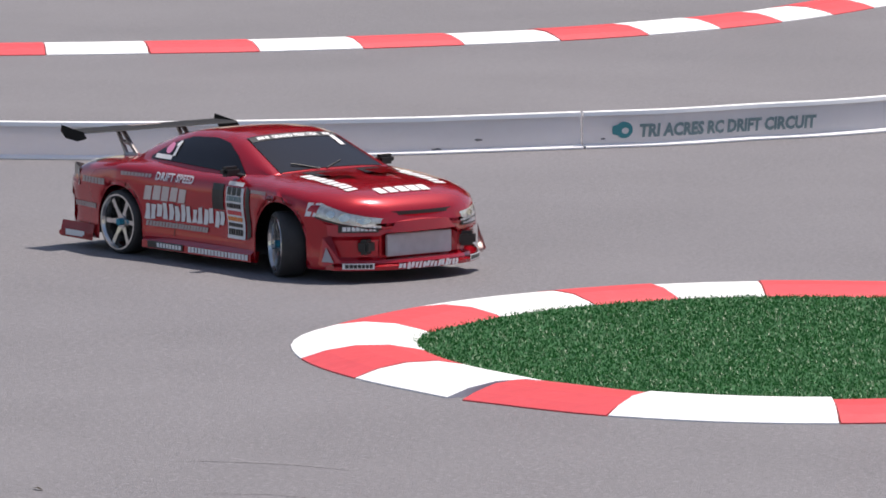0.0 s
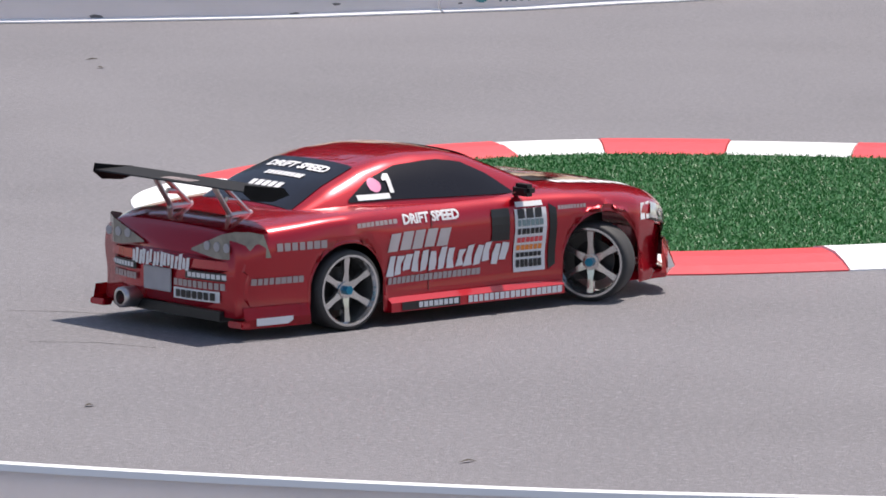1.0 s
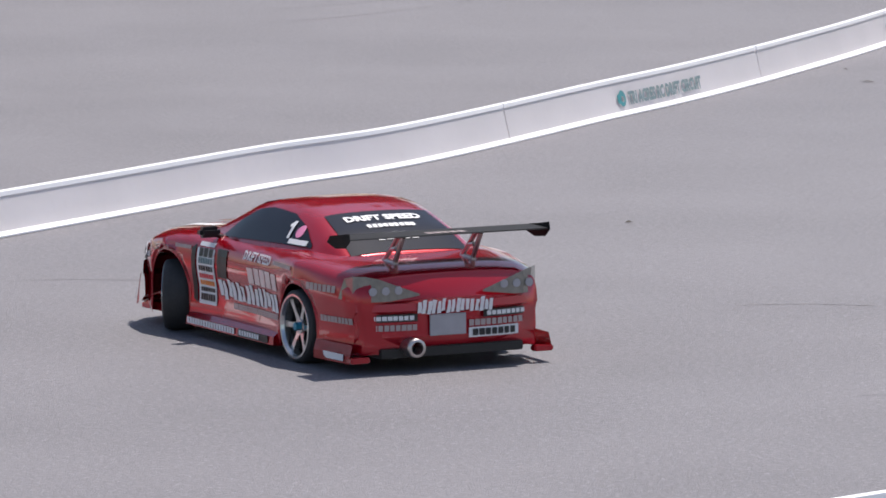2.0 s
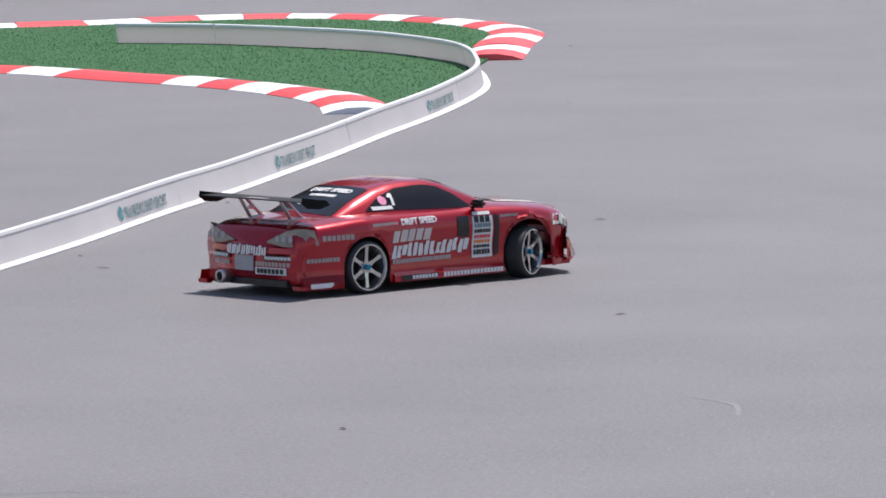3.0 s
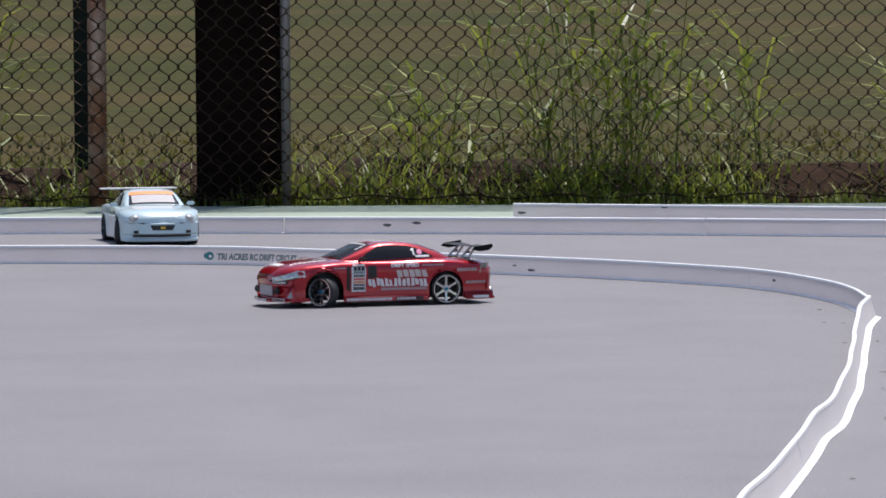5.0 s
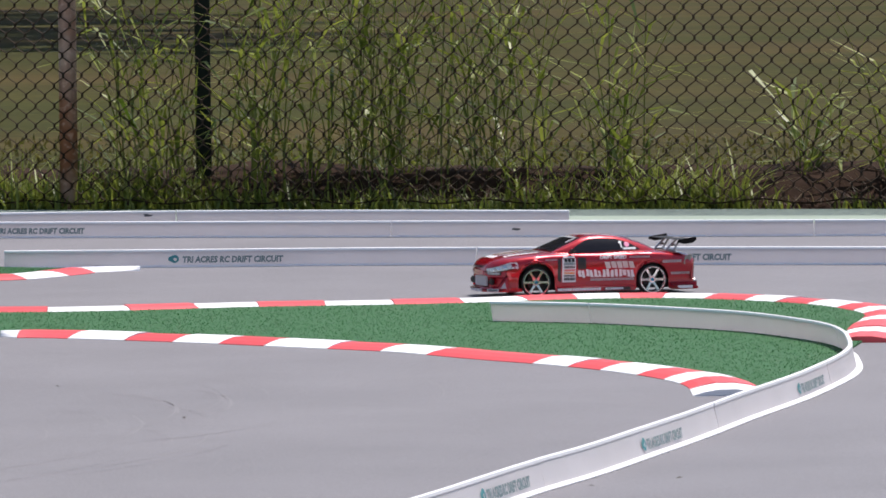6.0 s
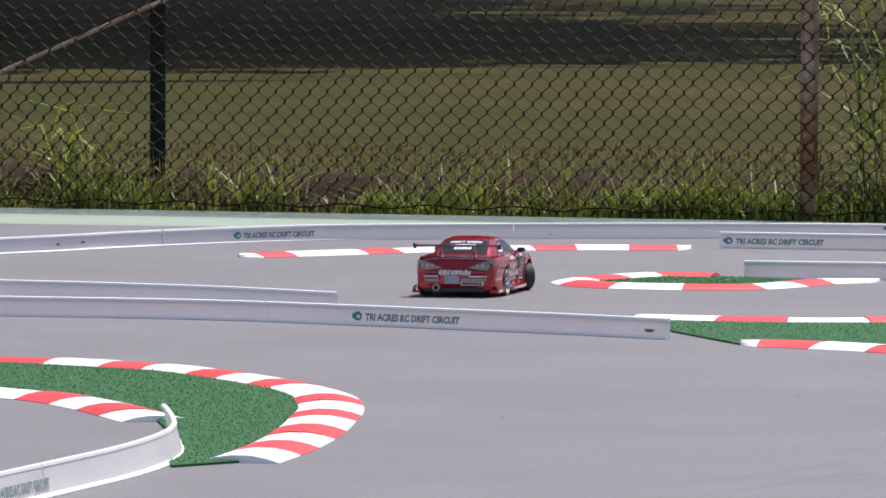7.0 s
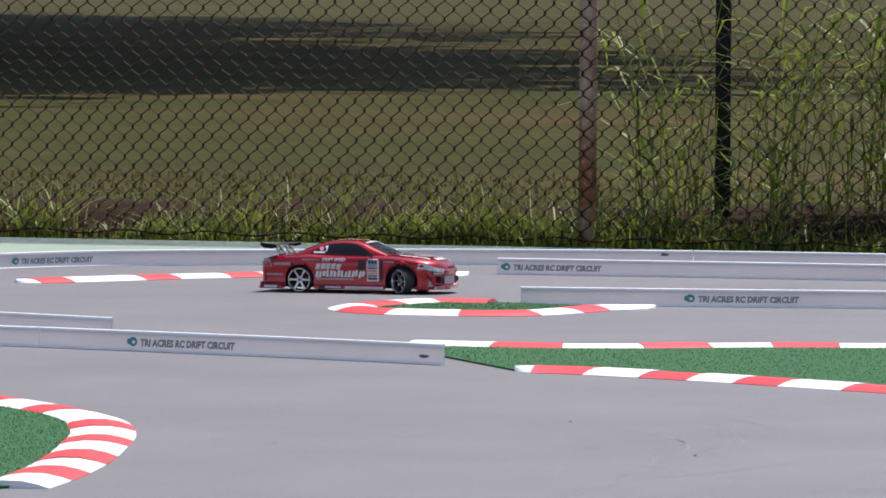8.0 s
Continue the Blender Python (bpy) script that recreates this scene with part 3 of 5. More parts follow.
def build_fence():
    x0, x1, top = -8.4, 3.2, 1.25
    fence = tagged(new("chain_link_fence"), "rusty chain-link fence on steel pipes at the edge of the circuit", "fence")
    step, rise, r = 0.0545, 0.0285, 0.0036
    verts, faces = [], []
    n = int((x1 - x0) / step)
    rows = int(top / rise)
    rng = random.Random(4)
    sag = [0.004 * math.sin(k * 0.21) for k in range(rows + 1)]
    half = step / 2
    for i in range(2 * n):
        base = len(verts)
        for k in range(rows + 1):
            x = x0 + i * half + half * (0.5 if (k + i) % 2 else -0.5)
            x += sag[k] + 0.003 * math.sin(i * 0.19 + k * 0.2)
            y = fence_y(x) + (0.0028 if (k + i) % 2 else -0.0028)
            z = 0.012 + k * rise + 0.005 * math.sin(i * 0.23)
            for dz in (-0.0045, 0.0045):
                for a in (0.5, 2.6, 4.7):
                    verts.append((x + r * math.cos(a), y + r * math.sin(a), z + dz))
        for k in range(2 * rows + 1):
            for a in range(3):
                p, q = base + 3 * k + a, base + 3 * k + (a + 1) % 3
                faces.append((p, q, q + 3, p + 3))
    net = raw("wire_mesh", verts, faces, WIRE)
    net.parent = fence
    tagged(net, kind="stuff")
    for z in (0.02,):
        v, f = [], []
        m = 400
        for k in range(m):
            x = x0 + (x1 - x0) * k / (m - 1)
            for a in (0.5, 2.6, 4.7):
                v.append((x, fence_y(x) - 0.006 + 0.003 * math.cos(a) + 0.004 * math.sin(k * 1.3), z + 0.003 * math.sin(a) + 0.006 * math.sin(k * 0.7)))
        for k in range(m - 1):
            for a in range(3):
                p, q = 3 * k + a, 3 * k + (a + 1) % 3
                f.append((p, q, q + 3, p + 3))
        ob = raw("tension_wire", v, f, WIRE)
        ob.parent = fence
    for x, r, mat in ((-4.07, 0.026, RUST_POLE), (-1.256, 0.026, RUST_POLE), (-0.735, 0.013, GREY_POLE), (2.1, 0.026, RUST_POLE), (-7.6, 0.026, RUST_POLE)):
        bm = bmesh.new()
        tube(bm, (x, fence_y(x) + 0.03, -0.1), (x + 0.004, fence_y(x) + 0.03, 1.4), r, sides=16)
        part("fence_pipe", bm, mat, fence, smooth=True)
    bm = bmesh.new()
    tube(bm, (-7.1, fence_y(-7.1) + 0.05, 0.18), (-5.0, fence_y(-5.0) + 0.05, 1.05), 0.006, sides=8)
    part("brace_wire", bm, RUST_POLE, fence)
    for x, w in ((-6.17, 0.03), (-3.735, 0.028), (-1.318, 0.03), (1.26, 0.03)):
        y = fence_y(x) + 0.35
        bm = bmesh.new()
        for sx, sy, dx, dy in ((w * 1.6, 0.006, 0, 0), (0.006, w * 1.4, 0, w * 0.7)):
            box(bm, x + dx, y + dy, 0.65, sx, sy, 1.4)
        tagged(mesh_object("fence_post", bm, DARK_POST), "dark green steel post behind the fence", "post", "dark posts behind the fence")
    bm = bmesh.new()
    vs = box(bm, -0.868, fence_y(-0.868) + 0.16, 0.75, 0.234, 0.16, 1.7)
    bmesh.ops.bevel(bm, geom=list(bm.edges), offset=0.008, segments=2, affect="EDGES")
    tagged(mesh_object("timber_post", bm, TIMBER), "thick dark timber post standing behind the fence", "post")


def blades_patch(name, spots, mat, label, category, seed, high, wide, lean=0.7, joints=2):
    """Many upright blades, each a bent tapering strip, at the spots given as (x, y, height factor)."""
    rng = random.Random(seed)
    verts, faces = [], []
    for x, y, f in spots:
        a, b = rng.random() * 6.283, rng.random() * lean
        h, w = high * f * rng.uniform(0.55, 1.15), wide * rng.uniform(0.6, 1.3)
        dx, dy = math.cos(a), math.sin(a)
        ex, ey = math.cos(a + 1.57 + rng.uniform(-0.5, 0.5)) * w, math.sin(a + 1.57) * w
        k = len(verts)
        for j in range(joints):
            q = j / joints
            ox, oz = h * b * q * q, h * (q - 0.25 * b * q * q)
            ww = 1 - 0.6 * q
            verts += [(x + dx * ox + ex * ww, y + dy * ox + ey * ww, oz - 0.01), (x + dx * ox - ex * ww, y + dy * ox - ey * ww, oz - 0.01)]
        verts.append((x + dx * h * b, y + dy * h * b, h * (1 - 0.25 * b) - 0.01))
        for j in range(joints - 1):
            p = k + 2 * j
            faces.append((p, p + 1, p + 3, p + 2))
        p = k + 2 * (joints - 1)
        faces.append((p, p + 1, p + 2))
    return tagged(raw(name, verts, faces, mat), label, category, kind="stuff")


def weed(x, y, height, stems, seed, label):
    """A tall weed: bent stems that carry long pointed leaves."""
    rng = random.Random(seed)
    plant = tagged(new("weed"), label, "weed", "tall weeds behind the fence")
    plant.location = (x, y, -0.02)
    sv, sf, lv, lf = [], [], [], []
    for _ in range(stems):
        a, lean = rng.random() * 6.283, rng.uniform(0.05, 0.45)
        h = height * rng.uniform(0.5, 1.1)
        bx, by = rng.gauss(0, 0.1 * height), rng.gauss(0, 0.07)
        pts = []
        for j in range(7):
            q = j / 6
            pts.append(Vector((bx + math.cos(a) * lean * h * q * q, by + math.sin(a) * lean * h * q * q, h * q)))
        k = len(sv)
        for j, p in enumerate(pts):
            r = 0.003 * (1 - 0.7 * j / 6)
            for b in (0, 2.1, 4.2):
                sv.append(p + Vector((r * math.cos(b), r * math.sin(b), 0)))
        for j in range(6):
            for b in range(3):
                sf.append((k + 3 * j + b, k + 3 * j + (b + 1) % 3, k + 3 * j + 3 + (b + 1) % 3, k + 3 * j + 3 + b))
        for _ in range(rng.randint(6, 11)):
            q = rng.uniform(0.05, 0.85)
            i = min(5, int(q * 6))
            p = pts[i].lerp(pts[i + 1], q * 6 - i)
            b, ln, w = rng.random() * 6.283, rng.uniform(0.14, 0.36), rng.uniform(0.003, 0.0075)
            out = Vector((math.cos(b) * 0.7, math.sin(b) * 0.7, rng.uniform(0.5, 1.6))).normalized()
            sidev = Vector((-math.sin(b), math.cos(b), rng.uniform(-0.4, 0.4))) * w
            m = p + out * ln * 0.5
            e = p + out * ln + Vector((math.cos(b) * ln * 0.3, math.sin(b) * ln * 0.3, -ln * rng.uniform(0.1, 0.6)))
            k = len(lv)
            lv += [p, m + sidev, e, m - sidev]
            lf += [(k, k + 1, k + 3), (k + 1, k + 2, k + 3)]
    st = raw("stem", sv, sf, WEED)
    st.parent = plant
    tagged(st, kind="stuff")
    lf_ob = raw("leaves", lv, lf, WEED)
    lf_ob.parent = plant
    tagged(lf_ob, kind="stuff")
    return plant


def build_verge():
    rng = random.Random(8)
    # a low cut bank of soil just behind the wire
    bm = bmesh.new()
    rows = []
    for i in range(240):
        x = -9.0 + 13.0 * i / 239
        line = []
        for dy, z in ((0.05, -0.015), (0.16, 0.0), (0.22, 0.05), (0.3, 0.085), (0.5, 0.1), (0.9, 0.06), (1.5, -0.03)):
            bump = 0.02 * noise.noise(Vector((x * 3, dy * 5, 1))) + 0.012 * noise.noise(Vector((x * 11, dy * 15, 4)))
            line.append(bm.verts.new((x, fence_y(x) + dy, z + (bump if 0.1 < dy < 1.2 else 0))))
        rows.append(line)
    for a, b in zip(rows, rows[1:]):
        for j in range(6):
            bm.faces.new((a[j], b[j], b[j + 1], a[j + 1]))
    tagged(mesh_object("verge", bm, SOIL, True), "low bank of dry brown soil behind the fence", "soil bank", kind="structure")
    def tufts(count, per, near, far, lo, hi, keep=0.0):
        out = []
        while len(out) < count * per:
            x = rng.uniform(-8.6, 3.4)
            k = noise.noise(Vector((x * 1.3, near * 7, 3)))
            if k + rng.uniform(-0.4, 0.4) < keep:
                continue
            y, big = fence_y(x) + rng.uniform(near, far), rng.uniform(lo, hi)
            for _ in range(per):
                out.append((x + rng.gauss(0, 0.02 + 0.03 * big), y + rng.gauss(0, 0.02), big * rng.uniform(0.5, 1.1)))
        return out
    blades_patch("grass", tufts(430, 24, 0.0, 0.14, 0.25, 0.75, -0.05), GRASS, "green grass tufts along the foot of the fence", "grass", 1, 0.11, 0.0035, 1.3)
    blades_patch("grass", tufts(130, 46, 0.05, 0.3, 0.8, 1.7), GRASS, "long arching grass clumps at the fence", "grass", 9, 0.15, 0.0035, 1.5, 3)
    blades_patch("grass", tufts(480, 20, 0.3, 0.9, 0.4, 1.2, 0.0), GRASS, "long loose grass growing on the bank", "grass", 2, 0.12, 0.004, 1.2)
    lush = [q for q in tufts(900, 22, 0.0, 0.45, 0.4, 1.15, -0.15) if -4.4 < q[0] < -2.2 or q[0] > 0.9 or (q[0] < -4.4 and int(q[0] * 997) % 3 == 0)]
    blades_patch("grass", lush, GRASS, "lush bright green grass at the fence foot", "grass", 17, 0.11, 0.004, 1.1, 3)
    blades_patch("grass", tufts(1500, 18, 0.5, 1.7, 0.5, 1.2, -0.45), GRASS, "loose green and yellow grass on the back of the bank", "grass", 19, 0.1, 0.004, 1.3)
    blades_patch("leaf_litter", [(x, fence_y(x) + rng.uniform(0.12, 0.6), rng.uniform(0.4, 1.2)) for x in (rng.uniform(-8.6, 3.4) for _ in range(26000))], LITTER,
                 "brown dead leaves and roots covering the bank", "leaf litter", 4, 0.06, 0.006, 2.0)
    blades_patch("dry_grass", [(x, fence_y(x) + 0.1 + abs(rng.gauss(0, 0.35)), 0.5 + 0.8 * rng.random()) for x in (rng.uniform(-8.6, 3.4) for _ in range(4200))], DRY,
                 "dry straw-brown stems on the bank", "dry grass", 3, 0.1, 0.0022, 1.4)
    spots = []
    for _ in range(26000):
        d = 0.7 + 6 * rng.random() ** 1.6
        x = rng.uniform(-9.5 - d * 0.36, 3.5 + d * 0.1)
        spots.append((x, fence_y(x) + d, 0.4 + 0.5 * rng.random() + 0.01 * d))
    blades_patch("grass", spots, MOWN, "short field grass beyond the bank", "grass", 5, 0.04, 0.006, 1.6)
    for x, d, h, n, s in ((-3.5, 0.25, 0.9, 20, 1), (-3.2, 0.3, 1.0, 24, 2), (-2.9, 0.35, 0.95, 20, 3), (-3.85, 0.3, 0.8, 14, 9), (-2.5, 0.35, 0.6, 10, 4), (0.0, 0.3, 0.75, 14, 5), (0.22, 0.3, 0.85, 15, 6),
                          (0.5, 0.35, 0.55, 9, 7), (-1.65, 0.3, 0.6, 10, 8), (-6.4, 0.25, 0.3, 6, 10), (1.05, 0.3, 0.4, 10, 11), (-2.0, 0.4, 0.4, 8, 13), (-0.35, 0.4, 0.4, 8, 14)):
        weed(x, fence_y(x) + d, h, n, s, "tall green weed with long pointed leaves" if h > 0.5 else "low leafy weed growing on the soil bank")


def build_litter():
    """Dry leaves and bits lying on the asphalt."""
    rng = random.Random(12)
    near = [(-2.62, 4.32), (-3.45, 6.13), (-3.5, 6.2), (-2.0, 6.2), (-1.345, 8.41), (-1.263, 9.22), (-1.29, 8.24), (-1.28, 6.63), (-0.79, 6.48), (-0.94, 8.96), (-0.95, 11.2),
            (-1.08, 12.87), (0.55, 11.36), (0.40, 9.18), (0.6, 12.0), (0.64, 12.5), (0.58, 12.2), (0.66, 11.1), (0.5, 10.3), (-1.95, 4.0), (-1.6, 4.05), (-2.3, 4.1), (-4.05, 6.28), (-0.6, 7.6), (-1.5, 6.5), (-3.0, 8.2)]
    near += [(rng.uniform(-3, 0.3), rng.uniform(4.2, 12)) for _ in range(9)]
    near += [(rng.uniform(0.5, 0.75), rng.uniform(9, 13.6)) for _ in range(22)]
    for x, y in near:
        bm = bmesh.new()
        a, l, w = rng.random() * 6.283, rng.uniform(0.004, 0.011), rng.uniform(0.0015, 0.0035)
        pts = [(-l, 0, 0.0004), (0, w, 0.0018), (l, 0.1 * w, 0.001), (0, -w, 0.0012), (0, 0, 0.0026)]
        c, s = math.cos(a), math.sin(a)
        v = [bm.verts.new((x + c * p - s * q, y + s * p + c * q, z)) for p, q, z in pts]
        for i in range(4):
            bm.faces.new((v[i], v[(i + 1) % 4], v[4]))
        tagged(mesh_object("dry_leaf", bm, DEBRIS), "curled dry leaf lying on the asphalt", "leaf", "dry leaves on the asphalt")


def build_unseen_trees():
    """Unseen broad trees, added far out to throw shade on the field."""
    rng = random.Random(21)
    tree = tagged(new("shade_tree"), "unseen broad dark green tree added to shade the far field", "tree", "shade trees on the far field")
    bm = bmesh.new()
    tube(bm, (0, 0, -0.3), (0.1, 0, 3.6), 0.07, 0.05, 10)
    limbs = []
    for k in range(7):
        a = k * 0.9 + rng.random() * 0.4
        e = Vector((math.cos(a) * rng.uniform(2.8, 5.0), math.sin(a) * rng.uniform(2.8, 5.0), rng.uniform(5, 7)))
        tube(bm, (0.2, 0, rng.uniform(2.4, 3.3)), e, 0.05, 0.02, 8)
        limbs.append(e)
    part("trunk", bm, BARK, tree)
    v, f = [], []
    for _ in range(3600):
        c = limbs[rng.randrange(7)] * rng.uniform(0.35, 1.2)
        p = c + Vector((rng.gauss(0, 1.2), rng.gauss(0, 1.2), rng.gauss(0, 0.7) + 0.6))
        p.z = max(2.8, p.z)
        u = Vector((rng.gauss(0, 1), rng.gauss(0, 1), rng.gauss(0, 0.4))).normalized() * rng.uniform(0.28, 0.5)
        w = u.cross(Vector((rng.gauss(0, 1), rng.gauss(0, 1), rng.gauss(0, 1)))).normalized() * rng.uniform(0.18, 0.32)
        k = len(v)
        v += [p - u, p + w, p + u, p - w]
        f.append((k, k + 1, k + 2, k + 3))
    crown = raw("crown", v, f, TREE_LEAF)
    crown.parent = tree
    tagged(crown, kind="stuff")
    tree.location = (-36, 90, 0)
    # broad unseen crowns nearer by; they reach out to shade the mown field
    for x, y, a, k in ((-25.0, 57, 20, 2.5), (-24.0, 62, 140, 2.5), (-29.0, 68, 260, 2.5), (-31.0, 75, 75, 2.5), (-35.0, 84, 190, 2.6), (-37.0, 78, 300, 2.5), (-22.0, 55, 110, 2.5), (-26.5, 70, 33, 2.5),
                       (-37.0, 95, 10, 3.2), (-41.0, 105, 170, 3.4), (-46.0, 116, 60, 3.6), (-51.0, 130, 230, 3.8), (-40.0, 100, 320, 3.3)):
        copy_thing(tree, pose(x, y, 0, 0, 0, a) @ Matrix.Scale(k, 4))

# ---- the cars ----
CAR_RED = material("red_pearl_paint", (0.4, 0.0035, 0.014), 0.26, metal=0.4, coat=0.9, spec=0.3, vary=0.06, scale=18, fine=0.06, fine_scale=900)
GLASS_DARK = material("smoked_glass", (0.012, 0.011, 0.014), 0.2, spec=0.35, fine=0.05, fine_scale=80)
BLACK = material("black_plastic", (0.012, 0.012, 0.013), 0.4, vary=0.3, scale=60)
CARBON = material("carbon_fibre", (0.012, 0.011, 0.012), 0.55, spec=0.3, fine=0.3, fine_scale=700)
RUBBER = material("tyre_rubber", (0.035, 0.034, 0.035), 0.7, vary=0.4, scale=90, fine=0.2, fine_scale=500)
CHROME = material("bright_alloy", (0.6, 0.59, 0.58), 0.16, metal=0.9, vary=0.15, scale=70)
ALLOY = material("brushed_alloy", (0.55, 0.5, 0.48), 0.35, metal=0.9)
BLUE = material("blue_anodised", (0.02, 0.22, 0.36), 0.3, metal=0.8)
CALIPER = material("red_caliper", (0.4, 0.02, 0.02), 0.5)
LAMP = material("clear_lamp", (0.66, 0.65, 0.63), 0.14, metal=0.35, coat=1.0, vary=0.75, scale=190)
TAIL = material("smoked_lamp", (0.26, 0.24, 0.2), 0.15, coat=1.0, vary=0.6, scale=140)
DECAL = material("white_decal", (0.75, 0.74, 0.75), 0.45, vary=0.1, scale=60)
DECAL_DARK = material("black_decal", (0.015, 0.014, 0.015), 0.4)
DECAL_FADED = material("silver_decal", (0.4, 0.33, 0.33), 0.4, metal=0.3)
SILVER = material("silver_foil", (0.6, 0.55, 0.55), 0.35, metal=0.4, vary=0.2, scale=90)
PINK = material("pink_decal", (0.75, 0.25, 0.42), 0.5)
PLATE = material("grey_plate", (0.4, 0.38, 0.4), 0.5, vary=0.2, scale=100)
MESH_GREY = material("radiator_mesh", (0.55, 0.53, 0.55), 0.5, metal=0.3, vary=0.2, scale=120, bump=0.6, bump_scale=1500)
GOLD = material("gold_badge", (0.6, 0.4, 0.06), 0.3, metal=0.6)
ORANGE = material("orange_decal", (0.8, 0.25, 0.05), 0.5)
PALE_BLUE = material("pale_blue_paint", (0.55, 0.68, 0.72), 0.3, coat=1.0, vary=0.08, scale=20)

AXLE, TRACK, WHEEL_R = 0.1285, 0.0985, 0.0312


def table(rows):
    xs, vs = zip(*rows)
    return lambda x: float(np.interp(x, xs, vs))


body_w = table([(-0.226, 0.083), (-0.21, 0.09), (-0.175, 0.0955), (-0.1285, 0.0998), (-0.085, 0.0955), (-0.04, 0.0925), (0.03, 0.092), (0.08, 0.0955), (0.1285, 0.0998), (0.165, 0.0965), (0.195, 0.0885), (0.212, 0.079), (0.226, 0.063), (0.234, 0.045)])
deck_z = table([(-0.226, 0.081), (-0.208, 0.0875), (-0.155, 0.0915), (-0.1, 0.095), (0.085, 0.0945), (0.13, 0.0915), (0.172, 0.088), (0.2, 0.084), (0.218, 0.0785), (0.229, 0.071), (0.234, 0.066)])
shoulder_z = table([(-0.226, 0.074), (-0.2, 0.081), (-0.15, 0.0855), (-0.1, 0.087), (-0.02, 0.0855), (0.05, 0.0865), (0.1, 0.085), (0.15, 0.0808), (0.19, 0.0752), (0.218, 0.069), (0.234, 0.0605)])


def low_z(x):
    z = 0.0115
    if x > 0.204:
        z = 0.05
    if x < -0.19:
        z = 0.0125 + (-0.19 - x) * 0.1
    for c, r in ((-AXLE, 0.0365), (AXLE, 0.0405)):
        if abs(x - c) < r:
            z = max(z, 0.0312 + math.sqrt(r * r - (x - c) ** 2))
    return z


def section(x):
    """Half of the body's section at x: (y, z) from the sill up to the middle of the deck."""
    w, zs, zd, zb = body_w(x), shoulder_z(x), deck_z(x), low_z(x)
    zc = 0.0115
    h = zs - zc
    pts = []
    for q, tuck in ((0.0, 0.0030), (0.1, 0.0012), (0.2, 0.0022), (0.33, 0.0032), (0.48, 0.0028), (0.6, 0.0010), (0.72, 0.0), (0.84, 0.0006), (0.93, 0.0022), (1.0, 0.0052)):
        z = zc + q * h
        near = max(math.exp(-((x - AXLE) / 0.035) ** 2), math.exp(-((x + AXLE) / 0.035) ** 2))
        y = w - tuck * (1 - 0.6 * near)
        z2 = max(z, zb + 0.004 * q * 2.0) if z < zb else z
        pts.append((y, max(z2, zb)))
    for f, g in ((0.9, 0.42), (0.8, 0.72), (0.6, 0.9), (0.35, 0.975), (0.0, 1.0)):
        pts.append(((w - 0.0052) * f, zs + (zd - zs) * g))
    return pts


def side_y(x, z):
    pts = section(x)[:10]
    return float(np.interp(z, [p[1] for p in pts], [p[0] for p in pts]))


roof_z = table([(-0.158, 0.0905), (-0.12, 0.1085), (-0.085, 0.1205), (-0.06, 0.1255), (-0.03, 0.1278), (0.0, 0.127), (0.022, 0.1225), (0.055, 0.109), (0.09, 0.094)])
roof_w = table([(-0.158, 0.062), (-0.12, 0.060), (-0.085, 0.0575), (-0.03, 0.0575), (0.0, 0.059), (0.022, 0.061), (0.055, 0.066), (0.09, 0.072)])
base_w = table([(-0.158, 0.068), (-0.12, 0.0775), (-0.085, 0.081), (-0.03, 0.0825), (0.03, 0.083), (0.06, 0.08), (0.09, 0.074)])


def cabin_section(x):
    zt, wr, wb = roof_z(x), roof_w(x), base_w(x)
    zb = deck_z(x) - 0.010
    k = max(0.0, zt - 0.0045 - zb)
    pts = [(wb, zb), (wb - (wb - wr) * 0.28, zb + k * 0.32), (wb - (wb - wr) * 0.62, zb + k * 0.68), (wr + 0.002, zb + k * 0.9), (wr - 0.004, zb + k + 0.0012)]
    for f, g in ((0.8, 0.55), (0.5, 0.86), (0.25, 0.97), (0.0, 1.0)):
        pts.append(((wr - 0.004) * f, zb + k + 0.0012 + (zt - zb - k - 0.0012) * g))
    return pts


def cabin_y(x, z):
    pts = cabin_section(x)[:5]
    return float(np.interp(z, [p[1] for p in pts], [p[0] for p in pts]))


def loft(bm, xs, sec, cap_front=True, cap_back=True):
    rings = []
    for x in xs:
        half = sec(x)
        ring = [bm.verts.new((x, y, z)) for y, z in half] + [bm.verts.new((x, -y, z)) for y, z in reversed(half[:-1])]
        rings.append(ring)
    for a, b in zip(rings, rings[1:]):
        for i in range(len(a) - 1):
            bm.faces.new((a[i], a[i + 1], b[i + 1], b[i]))
    if cap_back:
        bm.faces.new(rings[0])
    if cap_front:
        bm.faces.new(list(reversed(rings[-1])))
    bmesh.ops.recalc_face_normals(bm, faces=bm.faces)
    return rings


def on_side(sgn, lift=0.0006):
    """Maps (x, z) onto one flank of the body."""
    def place(x, z):
        if z > deck_z(x) - 0.008 and -0.16 < x < 0.09:
            return (x, sgn * (cabin_y(x, z) + lift), z)
        return (x, sgn * (side_y(x, z) + lift), z)
    return place


def on_deck(lift=0.0006):
    def place(x, y):
        half = section(x)[9:]
        z = np.interp(abs(y), [p[0] for p in reversed(half)], [p[1] for p in reversed(half)])
        return (x, y, float(z) + lift)
    return place


def on_cabin_top(lift=0.0006):
    def place(x, y):
        half = cabin_section(x)[4:]
        z = np.interp(abs(y), [p[0] for p in reversed(half)], [p[1] for p in reversed(half)])
        return (x, y, float(z) + lift)
    return place


